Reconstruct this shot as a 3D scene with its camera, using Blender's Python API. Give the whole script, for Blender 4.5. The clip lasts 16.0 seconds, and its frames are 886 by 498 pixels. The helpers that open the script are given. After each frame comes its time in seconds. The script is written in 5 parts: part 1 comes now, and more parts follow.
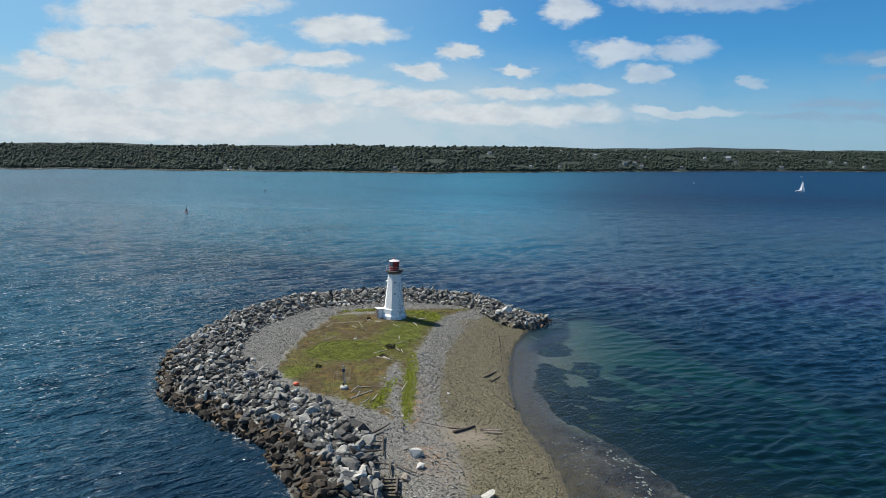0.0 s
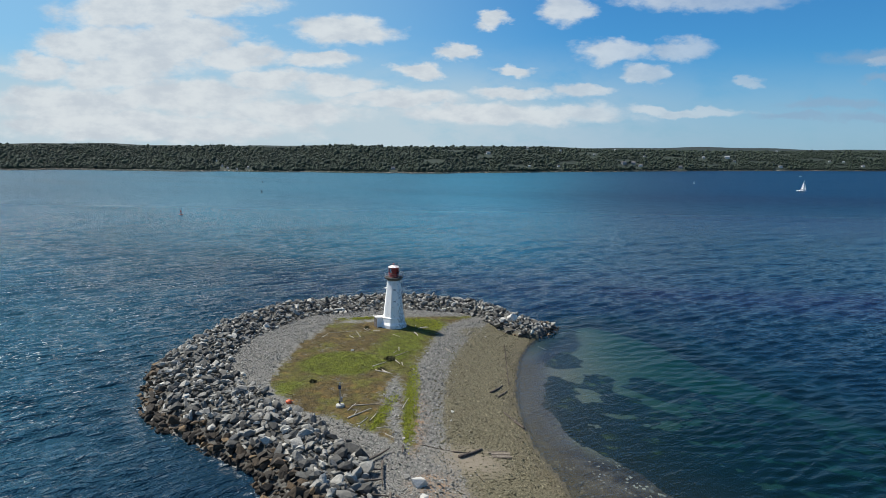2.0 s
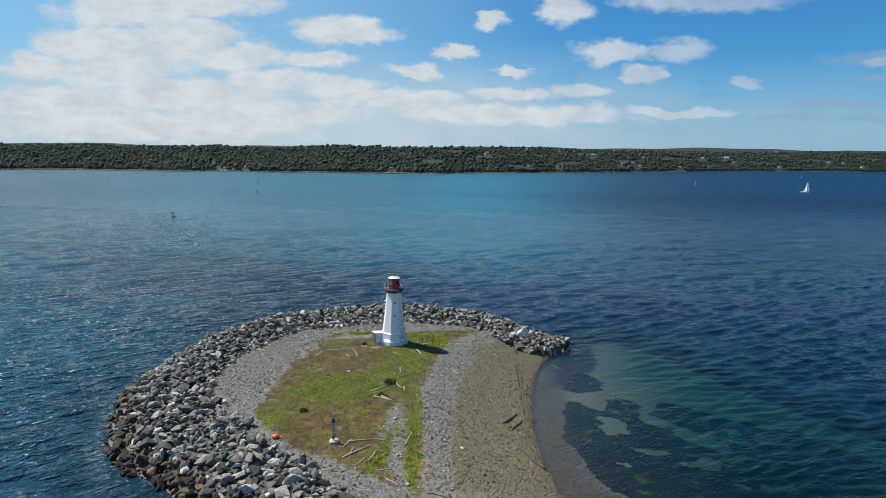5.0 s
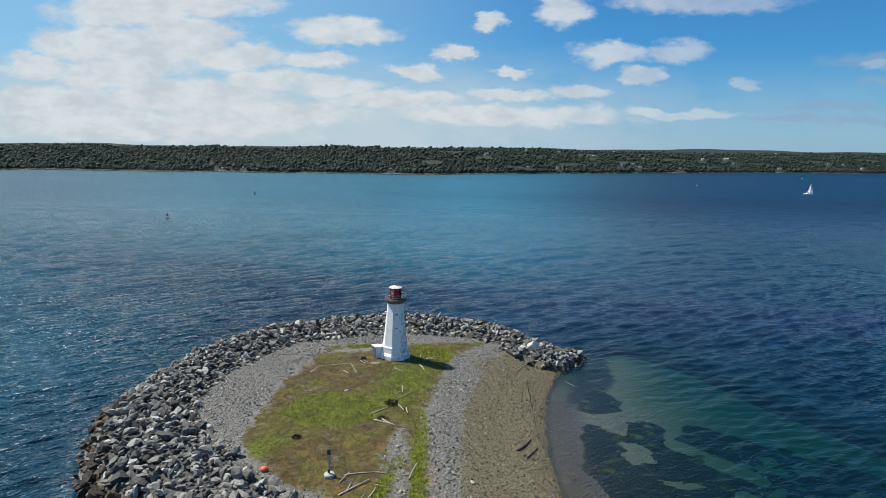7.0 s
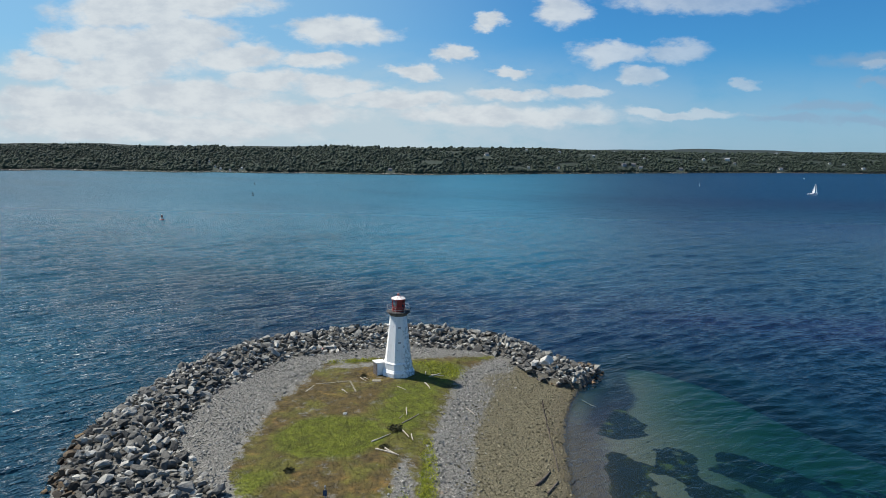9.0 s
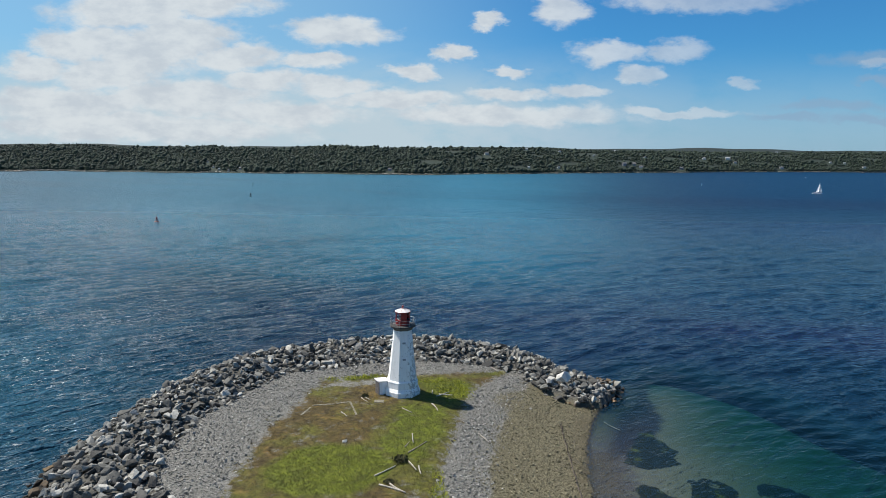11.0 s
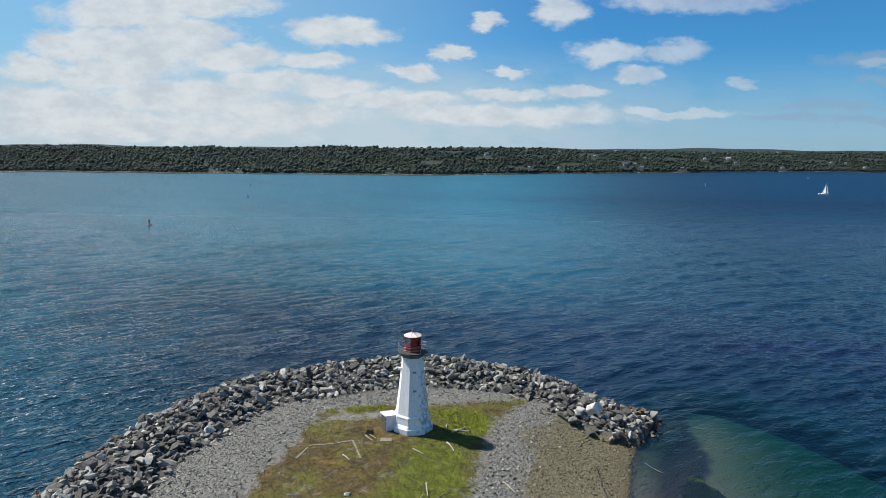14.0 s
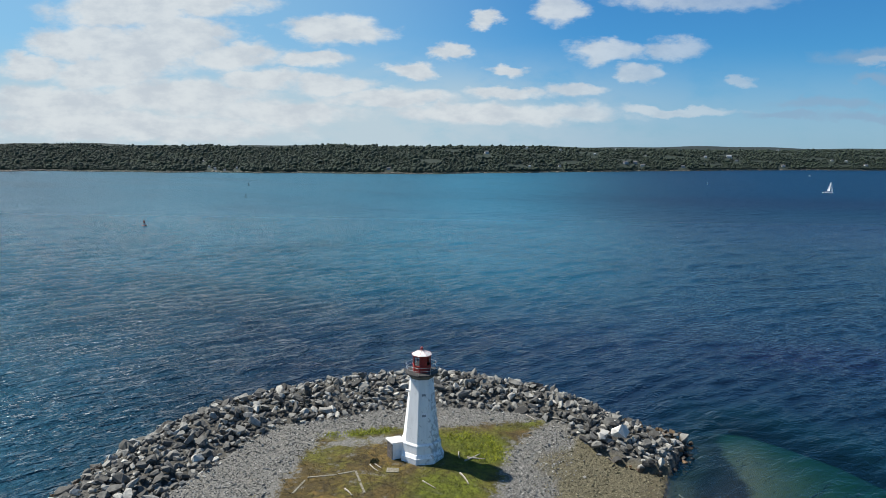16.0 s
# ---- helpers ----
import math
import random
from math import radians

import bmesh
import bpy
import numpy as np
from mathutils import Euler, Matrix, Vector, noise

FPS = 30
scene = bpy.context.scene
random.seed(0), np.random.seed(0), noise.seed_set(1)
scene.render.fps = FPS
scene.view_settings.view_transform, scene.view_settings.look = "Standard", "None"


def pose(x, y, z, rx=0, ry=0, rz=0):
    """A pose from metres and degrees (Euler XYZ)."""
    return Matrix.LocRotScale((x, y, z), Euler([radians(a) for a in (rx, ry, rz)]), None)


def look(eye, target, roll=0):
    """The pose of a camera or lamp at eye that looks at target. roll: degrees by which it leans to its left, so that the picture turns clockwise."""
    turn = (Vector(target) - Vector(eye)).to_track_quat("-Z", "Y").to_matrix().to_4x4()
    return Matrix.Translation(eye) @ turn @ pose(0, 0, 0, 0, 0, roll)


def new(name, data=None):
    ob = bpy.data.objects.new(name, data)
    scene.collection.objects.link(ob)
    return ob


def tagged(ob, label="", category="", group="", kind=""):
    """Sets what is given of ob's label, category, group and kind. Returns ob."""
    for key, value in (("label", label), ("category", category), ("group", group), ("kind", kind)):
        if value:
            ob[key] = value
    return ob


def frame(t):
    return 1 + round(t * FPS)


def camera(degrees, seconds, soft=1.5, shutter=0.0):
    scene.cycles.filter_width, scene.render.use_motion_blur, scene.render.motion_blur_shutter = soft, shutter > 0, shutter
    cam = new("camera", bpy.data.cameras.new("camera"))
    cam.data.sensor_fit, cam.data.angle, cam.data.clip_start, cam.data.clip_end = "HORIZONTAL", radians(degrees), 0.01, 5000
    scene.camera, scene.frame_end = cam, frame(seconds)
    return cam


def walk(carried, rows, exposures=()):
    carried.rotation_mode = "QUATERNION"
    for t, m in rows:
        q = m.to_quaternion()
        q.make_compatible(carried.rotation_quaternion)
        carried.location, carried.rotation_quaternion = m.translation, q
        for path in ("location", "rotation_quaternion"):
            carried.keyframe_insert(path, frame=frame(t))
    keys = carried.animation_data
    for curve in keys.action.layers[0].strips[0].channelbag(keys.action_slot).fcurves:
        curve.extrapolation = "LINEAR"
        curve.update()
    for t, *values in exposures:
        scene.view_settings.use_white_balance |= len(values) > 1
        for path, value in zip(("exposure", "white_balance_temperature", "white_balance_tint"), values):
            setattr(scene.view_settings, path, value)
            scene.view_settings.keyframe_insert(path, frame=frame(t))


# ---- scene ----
cam = camera(70.9, 16.0, soft=0.55)
PATH = [
    (0, look((18.116, -178.87, 50.766), (18.072, -176.893, 50.469), 0.9)),
    (3.5, look((15.912, -162.517, 50.876), (15.877, -160.54, 50.579), 0.8)),
    (8, look((12.164, -137.852, 50.695), (12.137, -135.873, 50.402), 1.0)),
    (11.5, look((8.826, -117.89, 50.612), (8.802, -115.912, 50.318), 0.8)),
    (13, look((7.223, -109.875, 50.693), (7.201, -107.897, 50.401), 0.8)),
    (16, look((4.024, -94.179, 50.937), (4.005, -92.201, 50.639), 0.7)),
]
walk(cam, PATH)

# ---------------------------------------------------------------- light
SUN_AZ, SUN_EL = radians(157), radians(52)      # azimuth counted from +x towards +y
SUN_DIR = Vector((math.cos(SUN_AZ) * math.cos(SUN_EL), math.sin(SUN_AZ) * math.cos(SUN_EL), math.sin(SUN_EL)))
lamp = bpy.data.lights.new("sun", "SUN")
lamp.energy, lamp.angle, lamp.color = 5.0, radians(0.5), (1.0, 0.94, 0.84)
sun = new("sun", lamp)
sun.matrix_world = look(SUN_DIR * 200, (0, 0, 0))

# clouds: bearing, slope, half width, half height (tangents, placed to fit the camera's view)
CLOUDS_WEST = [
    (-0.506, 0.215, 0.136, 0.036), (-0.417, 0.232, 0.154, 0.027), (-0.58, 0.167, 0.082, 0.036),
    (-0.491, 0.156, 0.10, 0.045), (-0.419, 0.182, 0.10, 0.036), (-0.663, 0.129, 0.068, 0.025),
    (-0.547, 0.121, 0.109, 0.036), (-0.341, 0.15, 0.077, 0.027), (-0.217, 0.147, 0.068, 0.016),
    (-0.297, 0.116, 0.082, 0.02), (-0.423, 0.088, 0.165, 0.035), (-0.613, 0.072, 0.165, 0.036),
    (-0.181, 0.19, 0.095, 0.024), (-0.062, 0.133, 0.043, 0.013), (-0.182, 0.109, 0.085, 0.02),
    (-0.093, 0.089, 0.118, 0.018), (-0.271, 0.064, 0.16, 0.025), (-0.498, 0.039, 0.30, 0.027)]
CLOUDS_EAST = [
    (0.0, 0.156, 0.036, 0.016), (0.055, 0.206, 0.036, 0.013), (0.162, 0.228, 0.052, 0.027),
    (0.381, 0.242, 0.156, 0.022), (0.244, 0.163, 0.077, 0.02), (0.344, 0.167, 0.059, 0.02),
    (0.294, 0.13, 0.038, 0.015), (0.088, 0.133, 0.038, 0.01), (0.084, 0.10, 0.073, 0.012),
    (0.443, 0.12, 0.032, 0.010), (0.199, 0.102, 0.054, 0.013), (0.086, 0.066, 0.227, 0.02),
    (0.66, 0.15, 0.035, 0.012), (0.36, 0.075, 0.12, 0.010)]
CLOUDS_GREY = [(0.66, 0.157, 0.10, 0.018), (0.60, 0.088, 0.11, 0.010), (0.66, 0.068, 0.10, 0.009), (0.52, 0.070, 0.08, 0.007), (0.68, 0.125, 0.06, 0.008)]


class Nodes:
    """A short way to write node trees."""

    def __init__(self, tree):
        self.tree = tree

    def put(self, socket, value):
        if isinstance(value, bpy.types.NodeSocket):
            self.tree.links.new(value, socket)
        elif value is not None:
            socket.default_value = value

    def add(self, kind):
        return self.tree.nodes.new(kind)

    def math(self, op, a, b=None, c=None, clamp=False):
        n = self.add("ShaderNodeMath")
        n.operation, n.use_clamp = op, clamp
        for s, v in zip(n.inputs, (a, b, c)):
            self.put(s, v)
        return n.outputs[0]

    def vec(self, op, a, b=None):
        n = self.add("ShaderNodeVectorMath")
        n.operation = op
        self.put(n.inputs[0], a)
        self.put(n.inputs[1], b)
        return n.outputs["Value"] if op in ("LENGTH", "DOT_PRODUCT") else n.outputs["Vector"]

    def mix(self, fac, a, b, blend="MIX"):
        n = self.add("ShaderNodeMix")
        n.data_type, n.blend_type = "RGBA", blend
        self.put(n.inputs[0], fac)
        self.put(n.inputs[6], (*a, 1) if isinstance(a, tuple) and len(a) == 3 else a)
        self.put(n.inputs[7], (*b, 1) if isinstance(b, tuple) and len(b) == 3 else b)
        return n.outputs[2]

    def step(self, x, lo, hi, a=0.0, b=1.0):
        n = self.add("ShaderNodeMapRange")
        n.interpolation_type = "SMOOTHSTEP"
        for s, v in zip(n.inputs, (x, lo, hi, a, b)):
            self.put(s, v)
        return n.outputs[0]

    def noise(self, at, scale, detail=4.0, rough=0.55, distort=0.0, color=False):
        n = self.add("ShaderNodeTexNoise")
        self.put(n.inputs["Vector"], at)
        for key, v in (("Scale", scale), ("Detail", detail), ("Roughness", rough), ("Distortion", distort)):
            self.put(n.inputs[key], v)
        return n.outputs["Color"] if color else n.outputs[0]

    def cells(self, at, scale, feature="F1"):
        n = self.add("ShaderNodeTexVoronoi")
        n.feature = feature
        self.put(n.inputs["Vector"], at)
        self.put(n.inputs["Scale"], scale)
        return n

    def ramp(self, x, *stops):
        n = self.add("ShaderNodeValToRGB")
        self.put(n.inputs[0], x)
        e = n.color_ramp.elements
        while len(e) < len(stops):
            e.new(0.5)
        for el, (p, c) in zip(e, stops):
            el.position, el.color = p, (*c, 1)
        return n.outputs[0]

    def stretch(self, at, scale, turn=0.0):
        n = self.add("ShaderNodeMapping")
        self.put(n.inputs["Vector"], at)
        n.inputs["Rotation"].default_value = (0, 0, radians(turn))
        return self.vec("MULTIPLY", n.outputs[0], scale)

    def attr(self, name):
        n = self.add("ShaderNodeAttribute")
        n.attribute_name = name
        return n.outputs["Fac"]

    def place(self):
        return self.add("ShaderNodeNewGeometry").outputs["Position"]

    def xyz(self, v):
        n = self.add("ShaderNodeSeparateXYZ")
        self.put(n.inputs[0], v)
        return n.outputs

    def join(self, x, y, z):
        n = self.add("ShaderNodeCombineXYZ")
        for s, v in zip(n.inputs, (x, y, z)):
            self.put(s, v)
        return n.outputs[0]

    def bump(self, height, strength, distance, normal=None):
        n = self.add("ShaderNodeBump")
        self.put(n.inputs["Height"], height)
        self.put(n.inputs["Strength"], strength)
        self.put(n.inputs["Distance"], distance)
        self.put(n.inputs["Normal"], normal)
        return n.outputs[0]


def make_world():
    w = bpy.data.worlds.new("sky")
    scene.world = w
    w.use_nodes = True
    t = Nodes(w.node_tree)
    bg = w.node_tree.nodes["Background"]
    sky = t.add("ShaderNodeTexSky")
    sky.sky_type, sky.sun_disc = "NISHITA", False
    sky.sun_elevation, sky.sun_rotation = SUN_EL, radians(90) - SUN_AZ
    sky.air_density, sky.dust_density, sky.ozone_density = 1.0, 0.5, 1.6
    d = t.add("ShaderNodeTexCoord").outputs["Generated"]
    x, y, z = t.xyz(d)
    ay = t.math("MAXIMUM", t.math("ABSOLUTE", y), 0.03)
    u, v = t.math("DIVIDE", x, ay), t.math("DIVIDE", z, ay)
    flat = t.join(u, v, 0.0)
    wide = t.join(u, t.math("MULTIPLY", v, 2.0), 0.0)
    warp = t.vec("SUBTRACT", t.noise(wide, 13, 5, 0.6, color=True), (0.5, 0.5, 0.5))
    at = t.vec("ADD", flat, t.vec("MULTIPLY", warp, (0.10, 0.045, 0.0)))
    best = -1.0
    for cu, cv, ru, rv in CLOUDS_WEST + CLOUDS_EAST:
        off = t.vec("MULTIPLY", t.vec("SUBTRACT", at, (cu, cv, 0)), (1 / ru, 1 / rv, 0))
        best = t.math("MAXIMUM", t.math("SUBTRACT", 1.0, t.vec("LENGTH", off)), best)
    fine = t.noise(wide, 21, 6, 0.58)
    near = t.math("ADD", t.math("MULTIPLY", best, 1.25), t.math("MULTIPLY", t.math("SUBTRACT", fine, 0.45), 1.15))
    low = t.step(near, -0.06, 0.62)
    # the rest of the dome, broken cloud drawn on a flat layer overhead
    up = t.math("ADD", t.math("MAXIMUM", z, 0.0), 0.12)
    dome = t.join(t.math("DIVIDE", x, up), t.math("DIVIDE", y, up), 0.0)
    high = t.step(t.noise(dome, 1.1, 6, 0.6), 0.44, 0.66, 0.0, 0.7)
    high = t.math("MULTIPLY", high, t.math("MAXIMUM", t.step(v, 0.24, 0.34), t.step(y, 0.1, -0.1)))
    # unseen cloud added thicker to the west, to brighten the water's reflection
    high = t.math("MULTIPLY", high, t.step(x, 0.42, -0.22, 0.06, 1.0))
    low = t.math("MULTIPLY", low, t.step(y, -0.1, 0.1))
    cover = t.math("MAXIMUM", low, high)
    shade = t.step(t.noise(t.vec("ADD", wide, (0.0, 0.045, 0.0)), 18, 5, 0.6), 0.35, 0.7)
    white = t.mix(shade, (6.9, 7.4, 7.7), (5.5, 6.1, 6.7))
    white = t.mix(t.step(u, 0.1, 0.5, 0.0, 0.7), white, t.mix(shade, (6.4, 6.9, 7.4), (4.6, 5.3, 6.2)))
    blue = t.mix(1.0, sky.outputs[0], SKY_TINT, "MULTIPLY")
    haze = t.math("MULTIPLY", t.step(z, 0.0, 0.15, 0.8, 0.0), t.step(x, 0.75, -0.3, 0.7, 1.0))
    blue = t.mix(haze, blue, t.mix(t.step(x, 0.6, -0.4), (3.5, 4.9, 6.6), (4.3, 5.8, 6.9)))
    blue = t.mix(t.math("MULTIPLY", t.step(u, 0.25, -0.35, 0.0, 0.55), t.step(y, -0.1, 0.1)), blue, (3.6, 5.9, 7.3))
    veil = t.math("MULTIPLY", t.step(t.noise(wide, 7, 6, 0.6), 0.24, 0.56, 0.15, 0.9), t.math("MULTIPLY", t.step(v, 0.19, 0.05), t.step(u, 0.5, 0.0, 0.3, 1.0)))
    blue = t.mix(veil, blue, t.mix(t.step(u, 0.45, -0.1), (3.9, 5.3, 6.7), (5.1, 6.2, 6.9)))
    # thin grey streaks low in the east
    grey = -1.0
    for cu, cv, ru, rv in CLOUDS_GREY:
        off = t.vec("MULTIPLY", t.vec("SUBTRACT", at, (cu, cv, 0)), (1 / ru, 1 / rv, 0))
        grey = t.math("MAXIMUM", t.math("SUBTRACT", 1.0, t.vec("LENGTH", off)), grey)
    grey = t.step(t.math("ADD", grey, t.math("SUBTRACT", fine, 0.45)), -0.1, 0.7, 0.0, 0.6)
    blue = t.mix(t.math("MULTIPLY", grey, t.step(y, -0.1, 0.1)), blue, (2.6, 3.9, 5.5))
    white = t.mix(t.math("MULTIPLY", high, t.step(low, 0.4, 0.0)), white, (4.8, 6.6, 7.8))
    t.put(bg.inputs["Color"], t.mix(t.math("MULTIPLY", cover, t.step(u, 0.0, 0.55, 0.95, 0.42)), blue, white))
    bg.inputs["Strength"].default_value = 0.0735


SKY_TINT = (0.25, 0.74, 1.12)
make_world()
scene.view_settings.exposure = 0.44

# ---------------------------------------------------------------- materials


def material(name, rough=0.8, metal=0.0):
    m = bpy.data.materials.new(name)
    m.use_nodes = True
    t = Nodes(m.node_tree)
    b = m.node_tree.nodes["Principled BSDF"]
    b.inputs["Roughness"].default_value, b.inputs["Metallic"].default_value = rough, metal
    return m, t, b


def plain(name, dark, light, rough=0.7, metal=0.0, scale=3.0, depth=0.02):
    """Paint, wood or metal with blotches between two tones and a fine grain."""
    m, t, b = material(name, rough, metal)
    p = t.add("ShaderNodeTexCoord").outputs["Object"]
    f = t.math("ADD", t.math("MULTIPLY", t.noise(p, scale, 5, 0.65), 0.7), t.math("MULTIPLY", t.noise(p, scale * 9, 3), 0.3))
    t.put(b.inputs["Base Color"], t.mix(t.step(f, 0.35, 0.65), dark, light))
    t.put(b.inputs["Normal"], t.bump(f, 0.5, depth))
    return m


def grass_tone(t, p, lush):
    """Dry orange-brown turf that turns olive and then fresh green where it is lush."""
    a = t.noise(p, 0.16, 5, 0.6)
    c = t.noise(p, 1.3, 4, 0.65)
    straw = t.step(t.noise(p, 0.33, 5, 0.7), 0.50, 0.66)
    dry = t.mix(t.step(c, 0.35, 0.68), (0.052, 0.036, 0.008), (0.100, 0.068, 0.014))
    dry = t.mix(t.math("MULTIPLY", straw, 0.95), dry, t.mix(c, (0.115, 0.070, 0.013), (0.21, 0.130, 0.032)))
    olive = t.mix(t.step(c, 0.3, 0.7), (0.062, 0.060, 0.007), (0.120, 0.115, 0.013))
    fresh = t.mix(t.step(c, 0.3, 0.7), (0.074, 0.092, 0.003), (0.130, 0.150, 0.006))
    k = t.math("ADD", lush, t.math("MULTIPLY", t.math("SUBTRACT", a, 0.46), 1.6))
    dark = t.step(t.noise(p, 0.42, 5, 0.7), 0.36, 0.6, 0.66, 1.06)
    dark = t.join(dark, dark, dark)
    return t.mix(1.0, t.mix(t.step(k, 0.5, 0.78), t.mix(t.step(k, 0.12, 0.45), dry, olive), fresh), dark, "MULTIPLY")


def ground_material():
    m, t, b = material("ground", 0.92)
    p = t.place()
    x, y, z = t.xyz(p)
    stone = t.cells(p, 3.6)
    small = t.cells(p, 8.0)
    pick = t.xyz(stone.outputs["Color"])[0]
    pick2 = t.xyz(small.outputs["Color"])[1]
    big = t.noise(p, 0.22, 5, 0.6)
    tone = t.math("ADD", t.math("MULTIPLY", pick, 0.4), t.math("MULTIPLY", pick2, 0.6))
    grey = t.ramp(tone, (0.15, (0.072, 0.070, 0.064)), (0.5, (0.130, 0.127, 0.115)), (0.85, (0.21, 0.205, 0.187)))
    olive = t.ramp(tone, (0.1, (0.055, 0.048, 0.027)), (0.5, (0.100, 0.088, 0.051)), (0.9, (0.17, 0.15, 0.092)))
    k = t.math("ADD", t.attr("olive"), t.math("MULTIPLY", t.math("SUBTRACT", big, 0.5), 0.7))
    col = t.mix(t.step(k, 0.35, 0.65), grey, olive)
    warm = t.step(t.noise(p, 0.45, 5, 0.7), 0.55, 0.75, 0.0, 0.4)
    col = t.mix(warm, col, (0.17, 0.145, 0.105))
    # rust-coloured pebbles and bare sand on the spit
    rust = t.math("MULTIPLY", t.attr("rust"), t.step(t.noise(p, 0.8, 5, 0.7), 0.42, 0.62))
    col = t.mix(rust, col, (0.25, 0.15, 0.08))
    sandy = t.math("MULTIPLY", t.attr("sandy"), t.step(t.noise(p, 0.6, 5, 0.6), 0.32, 0.5))
    col = t.mix(sandy, col, t.mix(t.noise(p, 2.5), (0.155, 0.130, 0.095), (0.22, 0.188, 0.142)))
    # turf
    g = t.math("ADD", t.attr("grass"), t.math("MULTIPLY", t.math("SUBTRACT", t.noise(p, 0.7, 6, 0.7), 0.5), 1.1))
    bare = t.step(t.noise(p, 0.5, 5, 0.65), 0.56, 0.68, 0.0, 0.8)
    g = t.math("SUBTRACT", t.step(g, 0.42, 0.62), t.math("MULTIPLY", bare, t.math("SUBTRACT", 1.0, t.attr("lush"))), clamp=True)
    col = t.mix(g, col, grass_tone(t, p, t.attr("lush")))
    # tidal strip and seabed
    wet = t.step(t.math("ADD", z, t.math("MULTIPLY", t.math("SUBTRACT", big, 0.5), 0.9)), 0.0, 0.6, 1.0, 0.0)
    weedy = t.mix(t.step(t.noise(p, 0.35, 5, 0.6), 0.45, 0.6), (0.11, 0.085, 0.04), (0.05, 0.04, 0.024))
    col = t.mix(t.math("MULTIPLY", wet, 0.75), col, t.mix(0.5, weedy, t.mix(1.0, col, (0.6, 0.5, 0.4), "MULTIPLY")))
    under = t.step(z, -0.35, 0.0, 1.0, 0.0)
    bottom = t.mix(t.noise(p, 0.4, 5, 0.6), (0.115, 0.113, 0.088), (0.165, 0.162, 0.125))
    pebb = t.step(t.math("ADD", z, t.math("MULTIPLY", t.math("SUBTRACT", t.noise(p, 0.4, 5, 0.65), 0.5), 0.7)), -0.40, -0.20)
    shingle = t.mix(pick2, (0.050, 0.045, 0.050), (0.130, 0.117, 0.122))
    fleck = t.math("GREATER_THAN", t.xyz(t.cells(p, 2.2).outputs["Color"])[2], 0.90)
    brown = t.mix(t.step(t.noise(p, 0.16, 6, 0.65), 0.42, 0.62), (0.036, 0.028, 0.024), (0.105, 0.088, 0.072))
    brown = t.mix(t.math("MULTIPLY", fleck, t.step(t.noise(p, 0.2, 3), 0.45, 0.6)), brown, (0.38, 0.36, 0.32))
    bottom = t.mix(pebb, bottom, shingle)
    bottom = t.mix(t.attr("stony"), bottom, t.mix(pick2, (0.012, 0.012, 0.020), (0.036, 0.033, 0.042)))
    bottom = t.mix(t.attr("brown"), bottom, brown)
    # eelgrass: sharp-edged beds near the beach, breaking up into streaks further out
    rag = t.math("MULTIPLY", t.math("SUBTRACT", t.noise(p, 0.33, 6, 0.62), 0.5), 2.0)
    mats = t.noise(t.stretch(p, (0.055, 0.17, 1.0), 8), 1.0, 6, 0.55, 0.7)
    drift = t.math("MULTIPLY", t.math("MULTIPLY", t.math("SUBTRACT", mats, 0.5), 3.2), t.attr("mottle"))
    wd = t.math("ADD", t.math("ADD", t.attr("weed"), rag), drift)
    kelp = t.math("MULTIPLY", t.step(t.noise(p, 0.23, 6, 0.7), 0.54, 0.68), t.step(t.noise(p, 0.06, 3), 0.42, 0.54))
    bottom = t.mix(t.step(wd, 0.46, 0.58), bottom, t.mix(kelp, (0.012, 0.017, 0.013), (0.085, 0.10, 0.018)))
    col = t.mix(under, col, bottom)
    # dark tone painted as shade between boulders; also covers the seabed at their foot
    col = t.mix(t.attr("gap_shade_foot"), col, t.mix(pick, (0.035, 0.034, 0.030), (0.09, 0.087, 0.077)))
    t.put(b.inputs["Base Color"], col)
    lump = t.math("MULTIPLY", stone.outputs["Distance"], t.math("SUBTRACT", 1.0, t.math("MULTIPLY", g, 0.95)))
    h = t.math("ADD", t.math("MULTIPLY", lump, -1.0), t.math("MULTIPLY", t.noise(p, 2.2, 5, 0.7), 0.6))
    t.put(b.inputs["Normal"], t.bump(h, 0.6, 0.11))
    t.put(b.inputs["Roughness"], t.mix(wet, (0.93, 0.93, 0.93), (0.45, 0.45, 0.45)))
    return m


